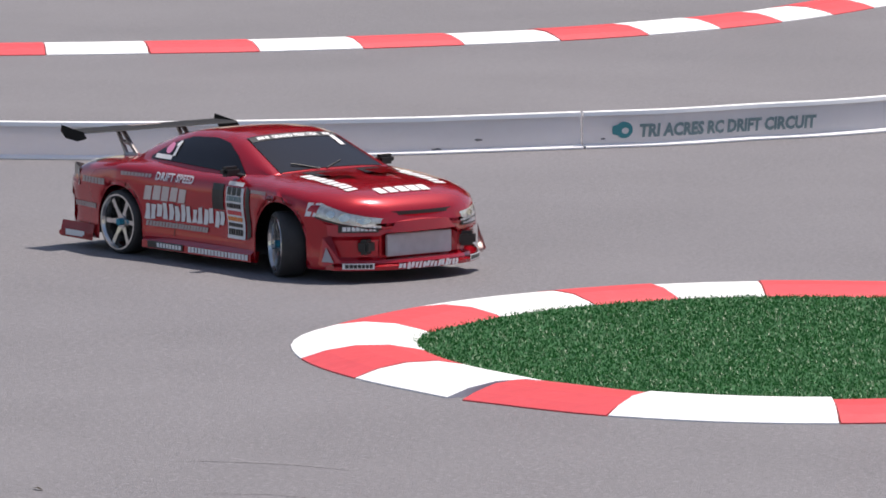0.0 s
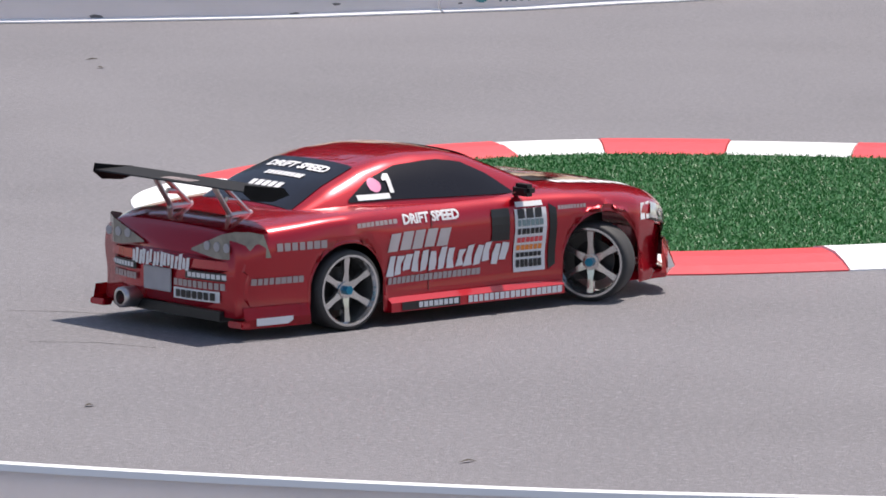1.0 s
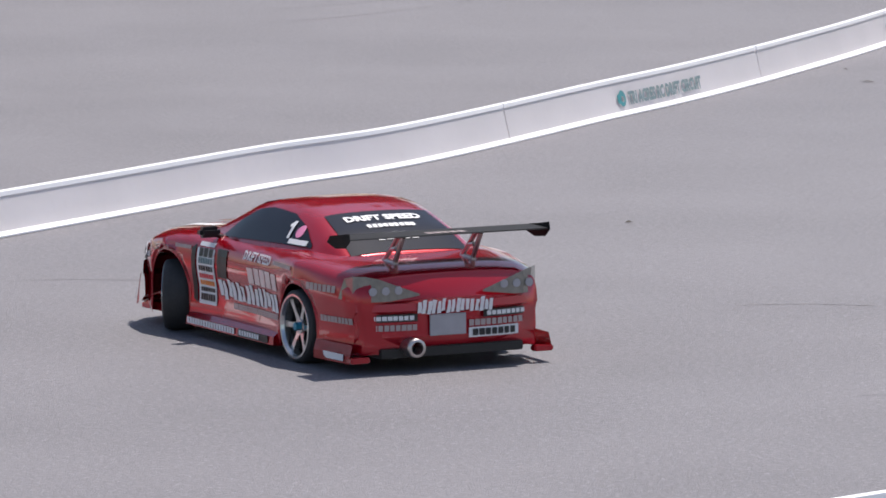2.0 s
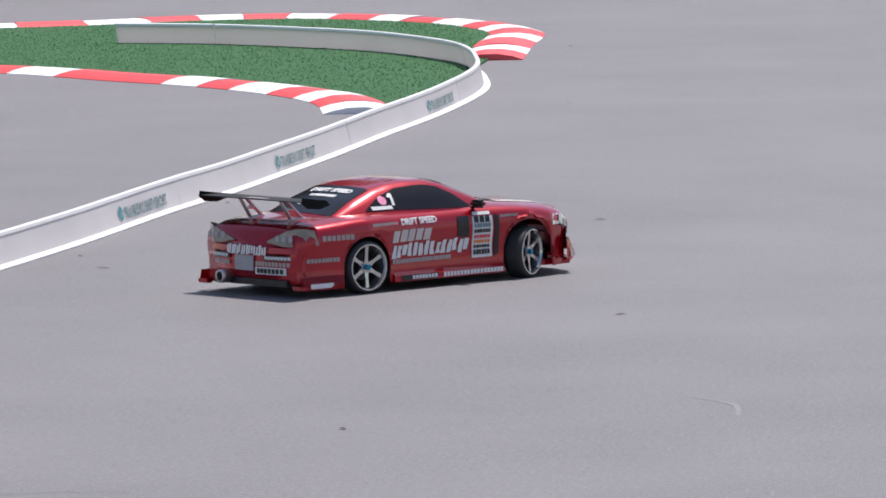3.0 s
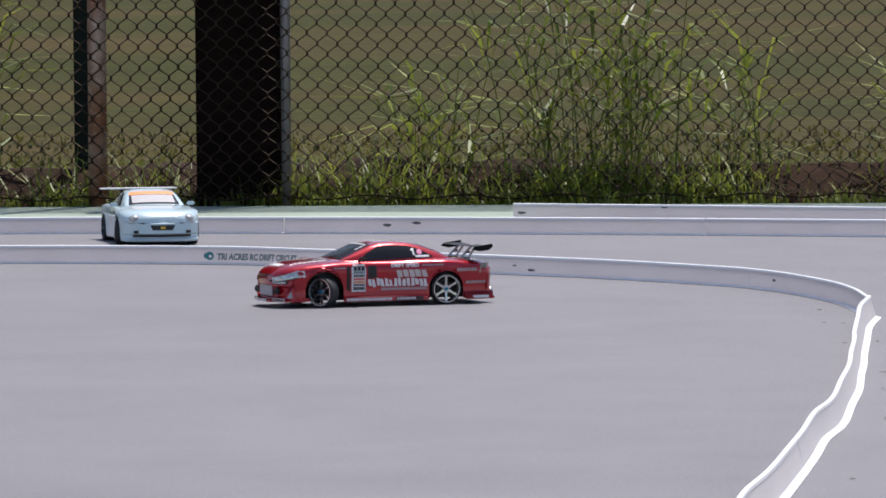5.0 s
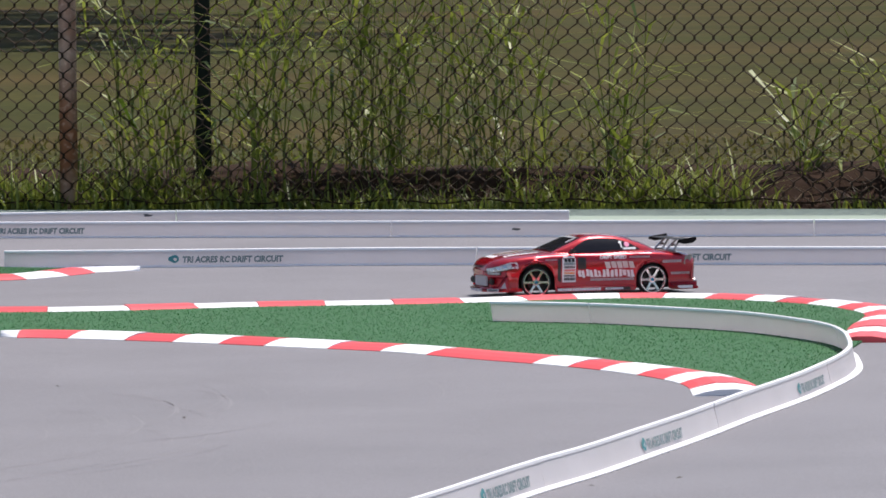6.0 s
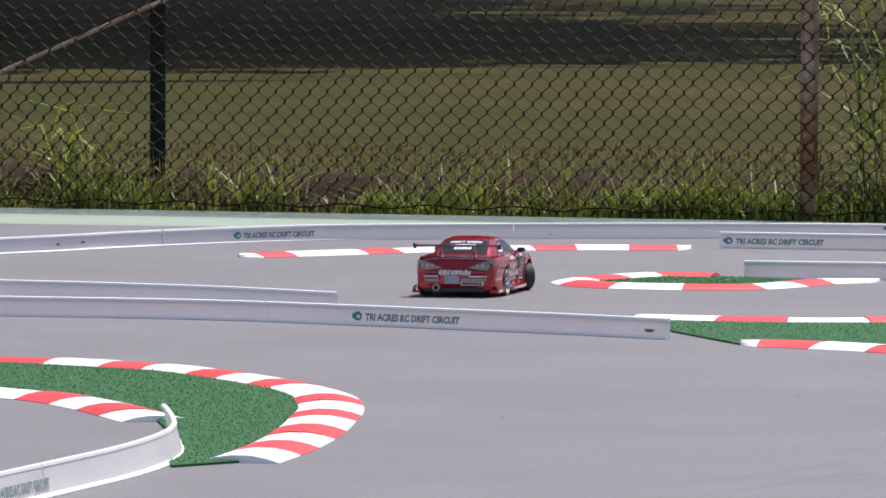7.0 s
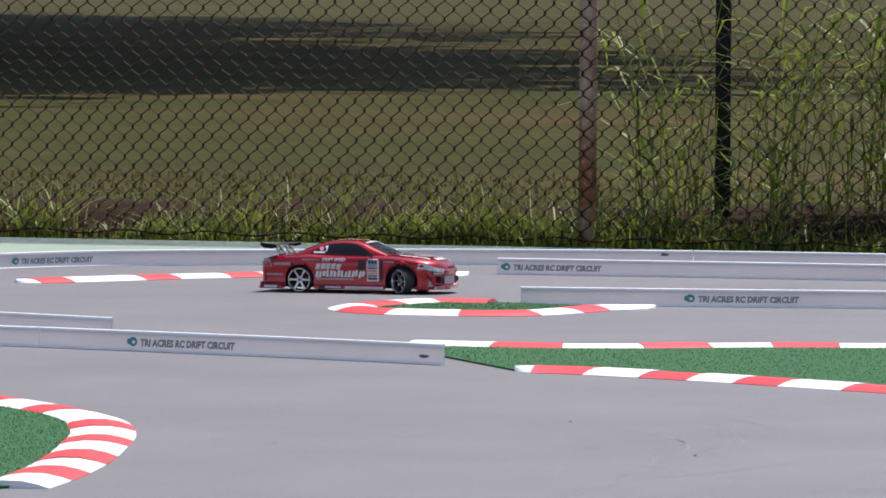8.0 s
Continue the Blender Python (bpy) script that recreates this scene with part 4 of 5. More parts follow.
def patch(corners, place, nu=8, nv=4, thick=0.0):
    """A four-cornered patch, given by its corners in a surface's own two coordinates, laid on that surface."""
    a, b, c, d = [np.array(q, float) for q in corners]
    bm = bmesh.new()
    g = []
    for i in range(nu + 1):
        row = []
        for j in range(nv + 1):
            u, v = i / nu, j / nv
            q = (a * (1 - u) + b * u) * (1 - v) + (d * (1 - u) + c * u) * v
            row.append(bm.verts.new(place(*q)))
        g.append(row)
    for i in range(nu):
        for j in range(nv):
            bm.faces.new((g[i][j], g[i + 1][j], g[i + 1][j + 1], g[i][j + 1]))
    return bm


def fan(points, place):
    """A closed outline laid on a surface and filled in strips between its lower and upper edge."""
    bm = bmesh.new()
    low, high = points
    n = 16
    L = np.array(low, float)
    U = np.array(high, float)
    xs = np.linspace(max(L[0, 0], U[0, 0]), min(L[-1, 0], U[-1, 0]), n)
    cols = []
    for x in xs:
        z0, z1 = np.interp(x, L[:, 0], L[:, 1]), np.interp(x, U[:, 0], U[:, 1])
        cols.append([bm.verts.new(place(x, z0 + (z1 - z0) * q)) for q in (0, 0.25, 0.5, 0.75, 1)])
    for a, b in zip(cols, cols[1:]):
        for j in range(4):
            bm.faces.new((a[j], b[j], b[j + 1], a[j + 1]))
    bmesh.ops.remove_doubles(bm, verts=bm.verts, dist=1e-5)
    return bm


def blocks(place, x0, x1, z0, z1, count, seed, slant=0.0, ragged=0.0):
    """A row of small plain bars in place of lettering."""
    rng = random.Random(seed)
    bm = bmesh.new()
    pitch = (x1 - x0) / count
    for i in range(count):
        a = x0 + pitch * (i + 0.06)
        b = a + pitch * rng.uniform(0.74, 0.88)
        lo, hi = z0 + ragged * rng.uniform(-1, 1) * (z1 - z0), z1 + ragged * rng.uniform(-1, 1) * (z1 - z0)
        bm.faces.new([bm.verts.new(place(*p)) for p in ((a, lo), (b, lo), (b + slant, hi), (a + slant, hi))])
    return bm


def words_on(place, words, x0, x1, z0, size_ratio=1.0, mirror=False, shear=0.0, bold=0.0006):
    """Words of the built-in font laid on a surface from x0 to x1, standing on z0."""
    v, f = text_mesh(words, 0.02, shear, bold)
    w = v[:, 0].max() - v[:, 0].min()
    k = abs(x1 - x0) / w
    vv = []
    for x, y, _ in v:
        u = (x - v[:, 0].min()) / w
        vv.append(place(x0 + (x1 - x0) * u, z0 + y * k * size_ratio))
    return vv, f


def brush(place, x0, x1, z0, z1, count, seed):
    """Ragged slanting bars in place of painted lettering."""
    rng = random.Random(seed)
    bm = bmesh.new()
    pitch = (x1 - x0) / count
    h = z1 - z0
    for i in range(count):
        a, lean = x0 + pitch * i, pitch * rng.uniform(0.1, 0.25)
        for p, q in ((0.04, 0.42), (0.5, 0.9)):
            lo, hi = z0 + h * rng.uniform(-0.08, 0.12), z1 + h * rng.uniform(-0.18, 0.08)
            mid = (lo + hi) / 2
            left = [(a + pitch * (p + rng.uniform(-0.04, 0.04)) + lean * (z - lo) / h, z) for z in (lo, mid, hi)]
            right = [(a + pitch * (q + rng.uniform(-0.1, 0.06)) + lean * (z - lo) / h, z + h * rng.uniform(-0.06, 0.06)) for z in (lo, mid, hi)]
            for k in (0, 1):
                bm.faces.new([bm.verts.new(place(*v)) for v in (left[k], right[k], right[k + 1], left[k + 1])])
    return bm


def bars(name, bm, mat, parent, label=""):
    """Printed bars too small to pick apart, as one part."""
    return tagged(part(name, bm, mat, parent, label), kind="stuff")


def solid_box(x, y, z, sx, sy, sz, rot=None, bevel=0.0008):
    bm = bmesh.new()
    box(bm, x, y, z, sx, sy, sz, rot)
    if bevel:
        bmesh.ops.bevel(bm, geom=list(bm.edges), offset=bevel, segments=2, affect="EDGES")
    return bm


def lathe(profile, segments=40):
    """A ring turned about the y axis from (radius, y) points."""
    bm = bmesh.new()
    rings = []
    for i in range(segments):
        a = 2 * math.pi * i / segments
        rings.append([bm.verts.new((r * math.cos(a), y, r * math.sin(a))) for r, y in profile])
    for a, b in zip(rings, rings[1:] + rings[:1]):
        for i in range(len(profile) - 1):
            bm.faces.new((a[i], a[i + 1], b[i + 1], b[i]))
    bmesh.ops.recalc_face_normals(bm, faces=bm.faces)
    return bm


def wheel(parent, x, sgn, spokes=6, rim_mat=None):
    """A wheel about its own axle: y points out of the car on the left side."""
    rim_mat = rim_mat or CHROME
    w = new("wheel")
    w.parent = parent
    w.location = (x, sgn * (TRACK - 0.013), WHEEL_R)
    o = sgn
    R = WHEEL_R
    part("tyre", lathe([(0.0262, -o * 0.0125), (R - 0.0022, -o * 0.0128), (R - 0.0004, -o * 0.011), (R, -o * 0.006), (R, o * 0.006), (R - 0.0004, o * 0.011), (R - 0.0022, o * 0.0128), (0.0272, o * 0.0126)]), RUBBER, w, smooth=True)
    bm = lathe([(0.0275, -o * 0.012), (0.0245, -o * 0.011), (0.0235, o * 0.004), (0.0245, o * 0.0105), (0.0258, o * 0.0133), (0.0276, o * 0.0133), (0.0279, o * 0.0118)])
    for i in range(spokes):
        a = 2 * math.pi * i / spokes
        rot = Matrix.Rotation(-a, 4, "Y")
        p = []
        for r, hw, y in ((0.005, 0.0034, 0.0075), (0.0135, 0.002, 0.0085), (0.0245, 0.0027, 0.0095)):
            for s in (-1, 1):
                p.append((rot @ Vector((r, o * y, s * hw)), rot @ Vector((r, o * (y - 0.005), s * hw))))
        top = [bm.verts.new(q[0]) for q in p]
        low = [bm.verts.new(q[1]) for q in p]
        for k in (0, 2):
            bm.faces.new((top[k], top[k + 1], top[k + 3], top[k + 2]))
            bm.faces.new((top[k], top[k + 2], low[k + 2], low[k]))
            bm.faces.new((top[k + 1], low[k + 1], low[k + 3], top[k + 3]))
    bmesh.ops.recalc_face_normals(bm, faces=bm.faces)
    part("rim", bm, rim_mat, w)
    bm = bmesh.new()
    tube(bm, (0, 0, 0), (0, o * 0.0085, 0), 0.0065, sides=20)
    part("hub", bm, rim_mat, w)
    bm = bmesh.new()
    tube(bm, (0, o * 0.008, 0), (0, o * 0.0125, 0), 0.0036, sides=6)
    part("wheel_nut", bm, BLUE, w, "blue anodised wheel nut")
    bm = bmesh.new()
    tube(bm, (0, -o * 0.004, 0), (0, -o * 0.002, 0), 0.0165, sides=28)
    part("brake_disc", bm, DECAL_DARK, w)
    return w


def car_core(car, paint):
    """Body shell, cabin, windows and dark chassis, common to both cars."""
    xs = sorted(set(list(np.linspace(-0.226, 0.234, 64)) + [c + r * math.cos(a) for c, r in ((-AXLE, 0.0365), (AXLE, 0.0405)) for a in np.linspace(0.0, math.pi, 19)]))
    bm = bmesh.new()
    loft(bm, xs, section)
    part("body", bm, paint, car, smooth=True)
    bm = bmesh.new()
    loft(bm, list(np.linspace(-0.158, 0.09, 40)), cabin_section)
    part("roof", bm, paint, car, smooth=True)
    bm = bmesh.new()
    box(bm, 0, 0, 0.02, 0.4, 0.11, 0.016)
    box(bm, 0, 0, 0.045, 0.31, 0.13, 0.05)
    part("chassis", bm, BLACK, car)
    top = on_cabin_top(0.0007)
    part("windscreen", patch([(0.087, -0.062), (0.087, 0.062), (0.019, 0.0515), (0.019, -0.0515)], top, 14, 8), GLASS_DARK, car, smooth=True)
    part("rear_window", patch([(-0.153, -0.056), (-0.153, 0.056), (-0.086, 0.0485), (-0.086, -0.0485)], top, 14, 8), GLASS_DARK, car, smooth=True)
    for sgn in (1, -1):
        side = on_side(sgn, 0.0009)
        part("side_window", fan([[(-0.108, 0.0945), (-0.06, 0.0942), (0.02, 0.0915), (0.052, 0.0905)],
                                 [(-0.108, 0.0965), (-0.085, 0.1095), (-0.055, 0.1185), (-0.015, 0.1205), (0.008, 0.1175), (0.03, 0.107), (0.052, 0.0915)]], side), GLASS_DARK, car, smooth=True)


def build_drift_car():
    car = tagged(new("drift_car"), "glossy red radio-controlled drift coupe with white sponsor decals", "model car")
    car_core(car, CAR_RED)
    # front bumper: mouth, mesh, lip, corner ducts
    bm = bmesh.new()
    prev = None
    for y in np.linspace(-0.088, 0.088, 25):
        t = abs(y) / 0.088
        x = 0.243 - 0.036 * t**3
        ring = [bm.verts.new((x, y, 0.012)), bm.verts.new((x + 0.001, y, 0.0155)), bm.verts.new((x - 0.008, y * 0.99, 0.019)), bm.verts.new((x - 0.05, y * 0.97, 0.019)), bm.verts.new((x - 0.05, y * 0.97, 0.012))]
        if prev:
            for i in range(5):
                bm.faces.new((prev[i], prev[(i + 1) % 5], ring[(i + 1) % 5], ring[i]))
        else:
            bm.faces.new(ring)
        prev = ring
    bm.faces.new(list(reversed(prev)))
    bmesh.ops.recalc_face_normals(bm, faces=bm.faces)
    part("front_lip", bm, CAR_RED, car)
    bm = bmesh.new()
    prev = None
    for y in np.linspace(-0.09, 0.09, 31):
        t = abs(y) / 0.09
        x = 0.2385 - 0.039 * t**2.6
        zt = 0.0575 - 0.003 * t
        zb = 0.018
        mouth = abs(y) < 0.043
        ring = [bm.verts.new((x - 0.012, y, zt + 0.004)), bm.verts.new((x - 0.002, y, zt)), bm.verts.new((x, y, 0.047 if mouth else 0.044)), bm.verts.new((x - (0.013 if mouth else 0.004), y, 0.0455 if mouth else 0.04)),
                bm.verts.new((x - (0.013 if mouth else 0.005), y, 0.0225 if mouth else 0.024)), bm.verts.new((x + 0.001, y, 0.021)), bm.verts.new((x + 0.003, y, zb))]
        if prev:
            for i in range(6):
                bm.faces.new((prev[i], prev[i + 1], ring[i + 1], ring[i]))
        prev = ring
    bmesh.ops.recalc_face_normals(bm, faces=bm.faces)
    part("front_bumper", bm, CAR_RED, car, smooth=False)
    part("intercooler", solid_box(0.2275, 0, 0.034, 0.004, 0.078, 0.021), MESH_GREY, car, "pale grey radiator mesh")
    for sgn in (1, -1):
        part("bumper_duct", solid_box(0.2235, sgn * 0.06, 0.034, 0.012, 0.02, 0.014, Matrix.Rotation(-sgn * 0.55, 4, "Z"), 0.003), BLACK, car)
        bm = bmesh.new()
        v = [bm.verts.new(p) for p in ((0.204, sgn * 0.089, 0.045), (0.219, sgn * 0.0875, 0.021), (0.2, sgn * 0.0965, 0.016), (0.193, sgn * 0.097, 0.018), (0.196, sgn * 0.094, 0.043))]
        bm.faces.new(v)
        bmesh.ops.solidify(bm, geom=bm.faces, thickness=0.0015)
        part("front_canard", bm, CAR_RED, car)
        bm = bmesh.new()
        bm.faces.new([bm.verts.new(p) for p in ((0.203, sgn * 0.0942, 0.034), (0.2135, sgn * 0.0925, 0.0205), (0.2, sgn * 0.0975, 0.0205))])
        part("duct_mesh", bm, PLATE, car)
        # headlamp: wraps from the nose round the wing
        bm = patch([(0.182, 0.0625), (0.2322, 0.0515), (0.2322, 0.0605), (0.187, 0.0745)], on_side(sgn, 0.0014), 12, 4)
        lamp = part("headlight", bm, LAMP, car, "clear headlight lens", smooth=True)
        hl = on_side(sgn, 0.0022)
        for hx, hz, hr in ((0.2, 0.0645, 0.0042), (0.2125, 0.0618, 0.0045), (0.2245, 0.0585, 0.004)):
            bm = bmesh.new()
            bm.faces.new([bm.verts.new(hl(hx + hr * math.cos(a), hz + 0.85 * hr * math.sin(a))) for a in np.linspace(0, 6.283, 14, endpoint=False)])
            part("lamp_reflector", bm, CHROME, lamp)
        part("lamp_surround", patch([(0.1815, 0.0605), (0.2325, 0.0498), (0.2325, 0.0512), (0.182, 0.0622)], on_side(sgn, 0.0016), 12, 1), BLACK, lamp)
        # mirrors
        bm = solid_box(0.049, sgn * 0.094, 0.0945, 0.011, 0.02, 0.0095, None, 0.003)
        tube(bm, (0.052, sgn * 0.078, 0.089), (0.05, sgn * 0.09, 0.092), 0.002)
        part("wing_mirror", bm, BLACK, car)
        # side skirts and rear spats
        bm = bmesh.new()
        secs = []
        for x in np.linspace(-0.088, 0.087, 12):
            secs.append([bm.verts.new((x, sgn * y, z)) for y, z in ((0.094, 0.0215), (0.0985, 0.0175), (0.099, 0.0105), (0.09, 0.0095), (0.088, 0.02))])
        for a, b in zip(secs, secs[1:]):
            for k in range(5):
                bm.faces.new((a[k], a[(k + 1) % 5], b[(k + 1) % 5], b[k]))
        bm.faces.new(secs[0])
        bm.faces.new(list(reversed(secs[-1])))
        bmesh.ops.recalc_face_normals(bm, faces=bm.faces)
        part("side_skirt", bm, CAR_RED, car)
        bm = bmesh.new()
        top = [(-0.168, 0.097), (-0.2, 0.0945), (-0.228, 0.0925)]
        vs = [[bm.verts.new((x, sgn * (y + e), z)) for x, y in top] for z, e in ((0.0095, 0.0032), (0.0165, 0.0028), (0.0255, 0.0004))]
        for a, b in zip(vs, vs[1:]):
            for k in range(2):
                bm.faces.new((a[k], a[k + 1], b[k + 1], b[k]))
        bmesh.ops.solidify(bm, geom=bm.faces, thickness=0.002)
        part("rear_spat", bm, CAR_RED, car)
        part("spat_fin", solid_box(-0.227, sgn * 0.087, 0.0125, 0.009, 0.018, 0.005, None, 0.001), CAR_RED, car)
        # tail lamps
        bm = bmesh.new()
        g = []
        for i in range(7):
            t = i / 6
            y = 0.03 + 0.058 * t
            zt = 0.0655 + 0.0165 * min(1, t * 1.3)
            zb = 0.064 - 0.0035 * min(1.0, t * 2)
            xx = -0.2272 + (0.0 if t < 0.75 else (t - 0.75) * 0.05)
            g.append([bm.verts.new((xx - 0.0012, sgn * min(y, 0.0865), zb)), bm.verts.new((xx - 0.0012, sgn * min(y, 0.0865), zt))])
        g.append([bm.verts.new((-0.2, sgn * (side_y(-0.2, 0.064) + 0.001), 0.062)), bm.verts.new((-0.205, sgn * (side_y(-0.205, 0.076) + 0.001), 0.0795))])
        for a, b in zip(g, g[1:]):
            bm.faces.new((a[0], a[1], b[1], b[0]))
        bmesh.ops.recalc_face_normals(bm, faces=bm.faces)
        lamp = part("tail_light", bm, TAIL, car, "smoked grey tail lamp")
        for y in (0.05, 0.062, 0.074):
            bm = bmesh.new()
            tube(bm, (-0.2284, sgn * y, 0.0695), (-0.2292, sgn * y, 0.0695), 0.0036, sides=14)
            part("lamp_lens", bm, PLATE, lamp)
        # wing stands
        bm = bmesh.new()
        for a, b in (((-0.178, 0.089), (-0.203, 0.112)), ((-0.196, 0.088), (-0.212, 0.112)), ((-0.19, 0.1), (-0.2, 0.101)), ((-0.176, 0.0895), (-0.199, 0.0885))):
            tube(bm, (a[0], sgn * 0.037, a[1]), (b[0], sgn * 0.037, b[1]), 0.0022, sides=8)
        part("wing_stand", bm, ALLOY, car, "drilled bare metal wing stand")
        bm = bmesh.new()
        bm.faces.new([bm.verts.new((x, sgn * 0.0945, z)) for x, z in ((-0.184, 0.1085), (-0.19, 0.1145), (-0.207, 0.1165), (-0.227, 0.1195), (-0.2285, 0.113), (-0.22, 0.1065), (-0.2, 0.1045))])
        bmesh.ops.solidify(bm, geom=bm.faces, thickness=0.0022)
        part("wing_endplate", bm, CARBON, car)
    # bumper rear face details
    bm = bmesh.new()
    prev = None
    for y in np.linspace(-0.086, 0.086, 21):
        t = abs(y) / 0.086
        x = -0.234 + 0.014 * t**3
        ring = [bm.verts.new((x + 0.012, y, 0.062)), bm.verts.new((x, y, 0.0585)), bm.verts.new((x - 0.001, y, 0.052)), bm.verts.new((x + 0.003, y, 0.049)), bm.verts.new((x + 0.002, y, 0.03)), bm.verts.new((x + 0.006, y, 0.0215)), bm.verts.new((x + 0.03, y, 0.02))]
        if prev:
            for i in range(6):
                bm.faces.new((prev[i], prev[i + 1], ring[i + 1], ring[i]))
        prev = ring
    bmesh.ops.recalc_face_normals(bm, faces=bm.faces)
    part("rear_bumper", bm, CAR_RED, car)
    part("diffuser", solid_box(-0.215, 0, 0.0165, 0.03, 0.135, 0.008), BLACK, car)
    bm = lathe([(0.0055, 0.0), (0.0078, 0.0), (0.0082, 0.004), (0.0078, 0.03), (0.006, 0.03), (0.0055, 0.0)], 20)
    bmesh.ops.transform(bm, matrix=Matrix.Translation((-0.244, 0.04, 0.0215)) @ Matrix.Rotation(radians(-90), 4, "Z"), verts=bm.verts)
    part("exhaust_tip", bm, ALLOY, car, smooth=True)
    part("number_plate", solid_box(-0.2335, 0.006, 0.039, 0.0015, 0.034, 0.018, None, 0.0004), PLATE, car, "blank grey plate")
    # wing blade
    bm = bmesh.new()
    prev = None
    for y in np.linspace(-0.094, 0.094, 13):
        ring = [bm.verts.new((x, y, z)) for x, z in ((-0.186, 0.1132), (-0.192, 0.1146), (-0.21, 0.1146), (-0.226, 0.1144), (-0.2265, 0.1134), (-0.208, 0.1112))]
        if prev:
            for i in range(6):
                bm.faces.new((prev[i], prev[(i + 1) % 6], ring[(i + 1) % 6], ring[i]))
        prev = ring
    bmesh.ops.recalc_face_normals(bm, faces=bm.faces)
    part("wing_blade", bm, CARBON, car)
    # bonnet vents
    for sgn in (1, -1):
        part("bonnet_vent", patch([(0.098, sgn * 0.02), (0.128, sgn * 0.012), (0.122, sgn * 0.042), (0.098, sgn * 0.046)], on_deck(0.0007), 4, 4), BLACK, car)
        bm = patch([(0.122, sgn * 0.01), (0.145, sgn * 0.012), (0.143, sgn * 0.04), (0.118, sgn * 0.046)], on_deck(0.0035), 4, 4)
        bmesh.ops.solidify(bm, geom=bm.faces, thickness=0.002)
        part("vent_lip", bm, CAR_RED, car)
        bm = bmesh.new()
        tube(bm, (0.089, sgn * 0.004 - 0.012, 0.0957), (0.077, sgn * 0.03 - 0.012, 0.1007), 0.0007, sides=6)
        part("wiper", bm, DECAL_DARK, car)
    # flank decals
    for sgn in (1, -1):
        s1, s2 = on_side(sgn, 0.0008), on_side(sgn, 0.0014)
        part("door_vent", patch([(0.018, 0.056), (0.036, 0.056), (0.036, 0.081), (0.018, 0.081)], s1), DECAL_DARK, car, "black square panel on the door")
        part("wing_gap", patch([(0.0745, 0.03), (0.0815, 0.034), (0.0815, 0.078), (0.0745, 0.082)], s1, 3, 8), BLACK, car, "dark gap behind the front wing")
        part("door_seam", patch([(-0.0455, 0.024), (-0.0448, 0.024), (-0.0418, 0.086), (-0.0425, 0.086)], on_side(sgn, 0.0005), 1, 10), BLACK, car)
        st = part("entry_sticker", patch([(0.041, 0.03), (0.0715, 0.03), (0.0715, 0.0795), (0.041, 0.0795)], s1, 6, 10), DECAL, car, "white entry sticker")
        for k, (z0, z1, m) in enumerate(((0.072, 0.0795, DECAL_DARK), (0.066, 0.071, PRINT), (0.0595, 0.064, DECAL_DARK), (0.053, 0.057, KERB_RED), (0.047, 0.051, ORANGE), (0.0415, 0.045, DECAL_DARK), (0.0335, 0.0395, DECAL_DARK))):
            bars("sticker_bar", blocks(s2, 0.043, 0.068, z0, z1, 6 if k else 3, 30 + k), m, st)
        part("name_strip", patch([(0.043, 0.081), (0.069, 0.081), (0.069, 0.0848), (0.043, 0.0848)], s1), DECAL, car)
        bars("sponsor_bar", blocks(s1, -0.09, -0.026, 0.0572, 0.0712, 5, 41, 0.004, 0.05), SILVER, car)
        bars("sponsor_bar", brush(s1, -0.09, 0.036, 0.0392, 0.055, 7, 42), DECAL, car, "large ragged white lettering bars")
        bars("sponsor_bar", blocks(s1, -0.088, 0.008, 0.0315, 0.0365, 20, 43, 0.001), DECAL_FADED, car)
        sk = lambda x, z, g=sgn: (x, g * 0.0996, z)
        bars("skirt_bar", blocks(sk, -0.012, 0.084, 0.0118, 0.0172, 18, 44), DECAL, car)
        part("skirt_patch", patch([(-0.078, 0.0112), (-0.02, 0.0112), (-0.02, 0.0178), (-0.078, 0.0178)], sk), DECAL_DARK, car)
        sk2 = lambda x, z, g=sgn: (x, g * 0.1002, z)
        bars("skirt_bar", blocks(sk2, -0.062, -0.022, 0.0125, 0.0168, 8, 45), DECAL, car)
        bars("sponsor_bar", blocks(s1, -0.122, -0.078, 0.0785, 0.082, 9, 46), DECAL_FADED, car)
        vv, f = words_on(s1, "DRIFT SPEED", *((-0.072, -0.014) if sgn < 0 else (-0.014, -0.072)), 0.0772, 1.0, bold=0.0008)
        raw("door_lettering", vv, f, DECAL).parent = car
        bars("sponsor_bar", blocks(s1, -0.195, -0.15, 0.066, 0.072, 7, 47), DECAL_FADED, car)
        bars("sponsor_bar", blocks(s1, 0.083, 0.11, 0.0765, 0.0795, 9, 48), DECAL_FADED, car)
        part("wing_badge", blocks(s1, 0.168, 0.186, 0.0615, 0.0745, 2, 49, 0.002), DECAL, car)
        bars("sponsor_bar", blocks(s1, -0.215, -0.17, 0.041, 0.046, 9, 50), DECAL_FADED, car)
        spat = lambda x, z, g=sgn: (x, g * (0.0985 + 0.05 * (x + 0.168) - 0.0002 + 0.0012), z)
        part("spat_strip", patch([(-0.218, 0.0115), (-0.184, 0.0115), (-0.184, 0.0172), (-0.218, 0.0172)], spat), DECAL, car)
        # quarter window: number, dot and name strip
        part("name_strip", patch([(-0.1, 0.0955), (-0.07, 0.0955), (-0.07, 0.0995), (-0.1, 0.0995)], s2), DECAL, car)
        bm = bmesh.new()
        bm.faces.new([bm.verts.new(s2(-0.0805 + 0.0058 * math.cos(a), 0.1058 + 0.0052 * math.sin(a))) for a in np.linspace(0, 6.283, 16, endpoint=False)])
        part("round_dot", bm, PINK, car)
        s3 = on_side(sgn, 0.0022)
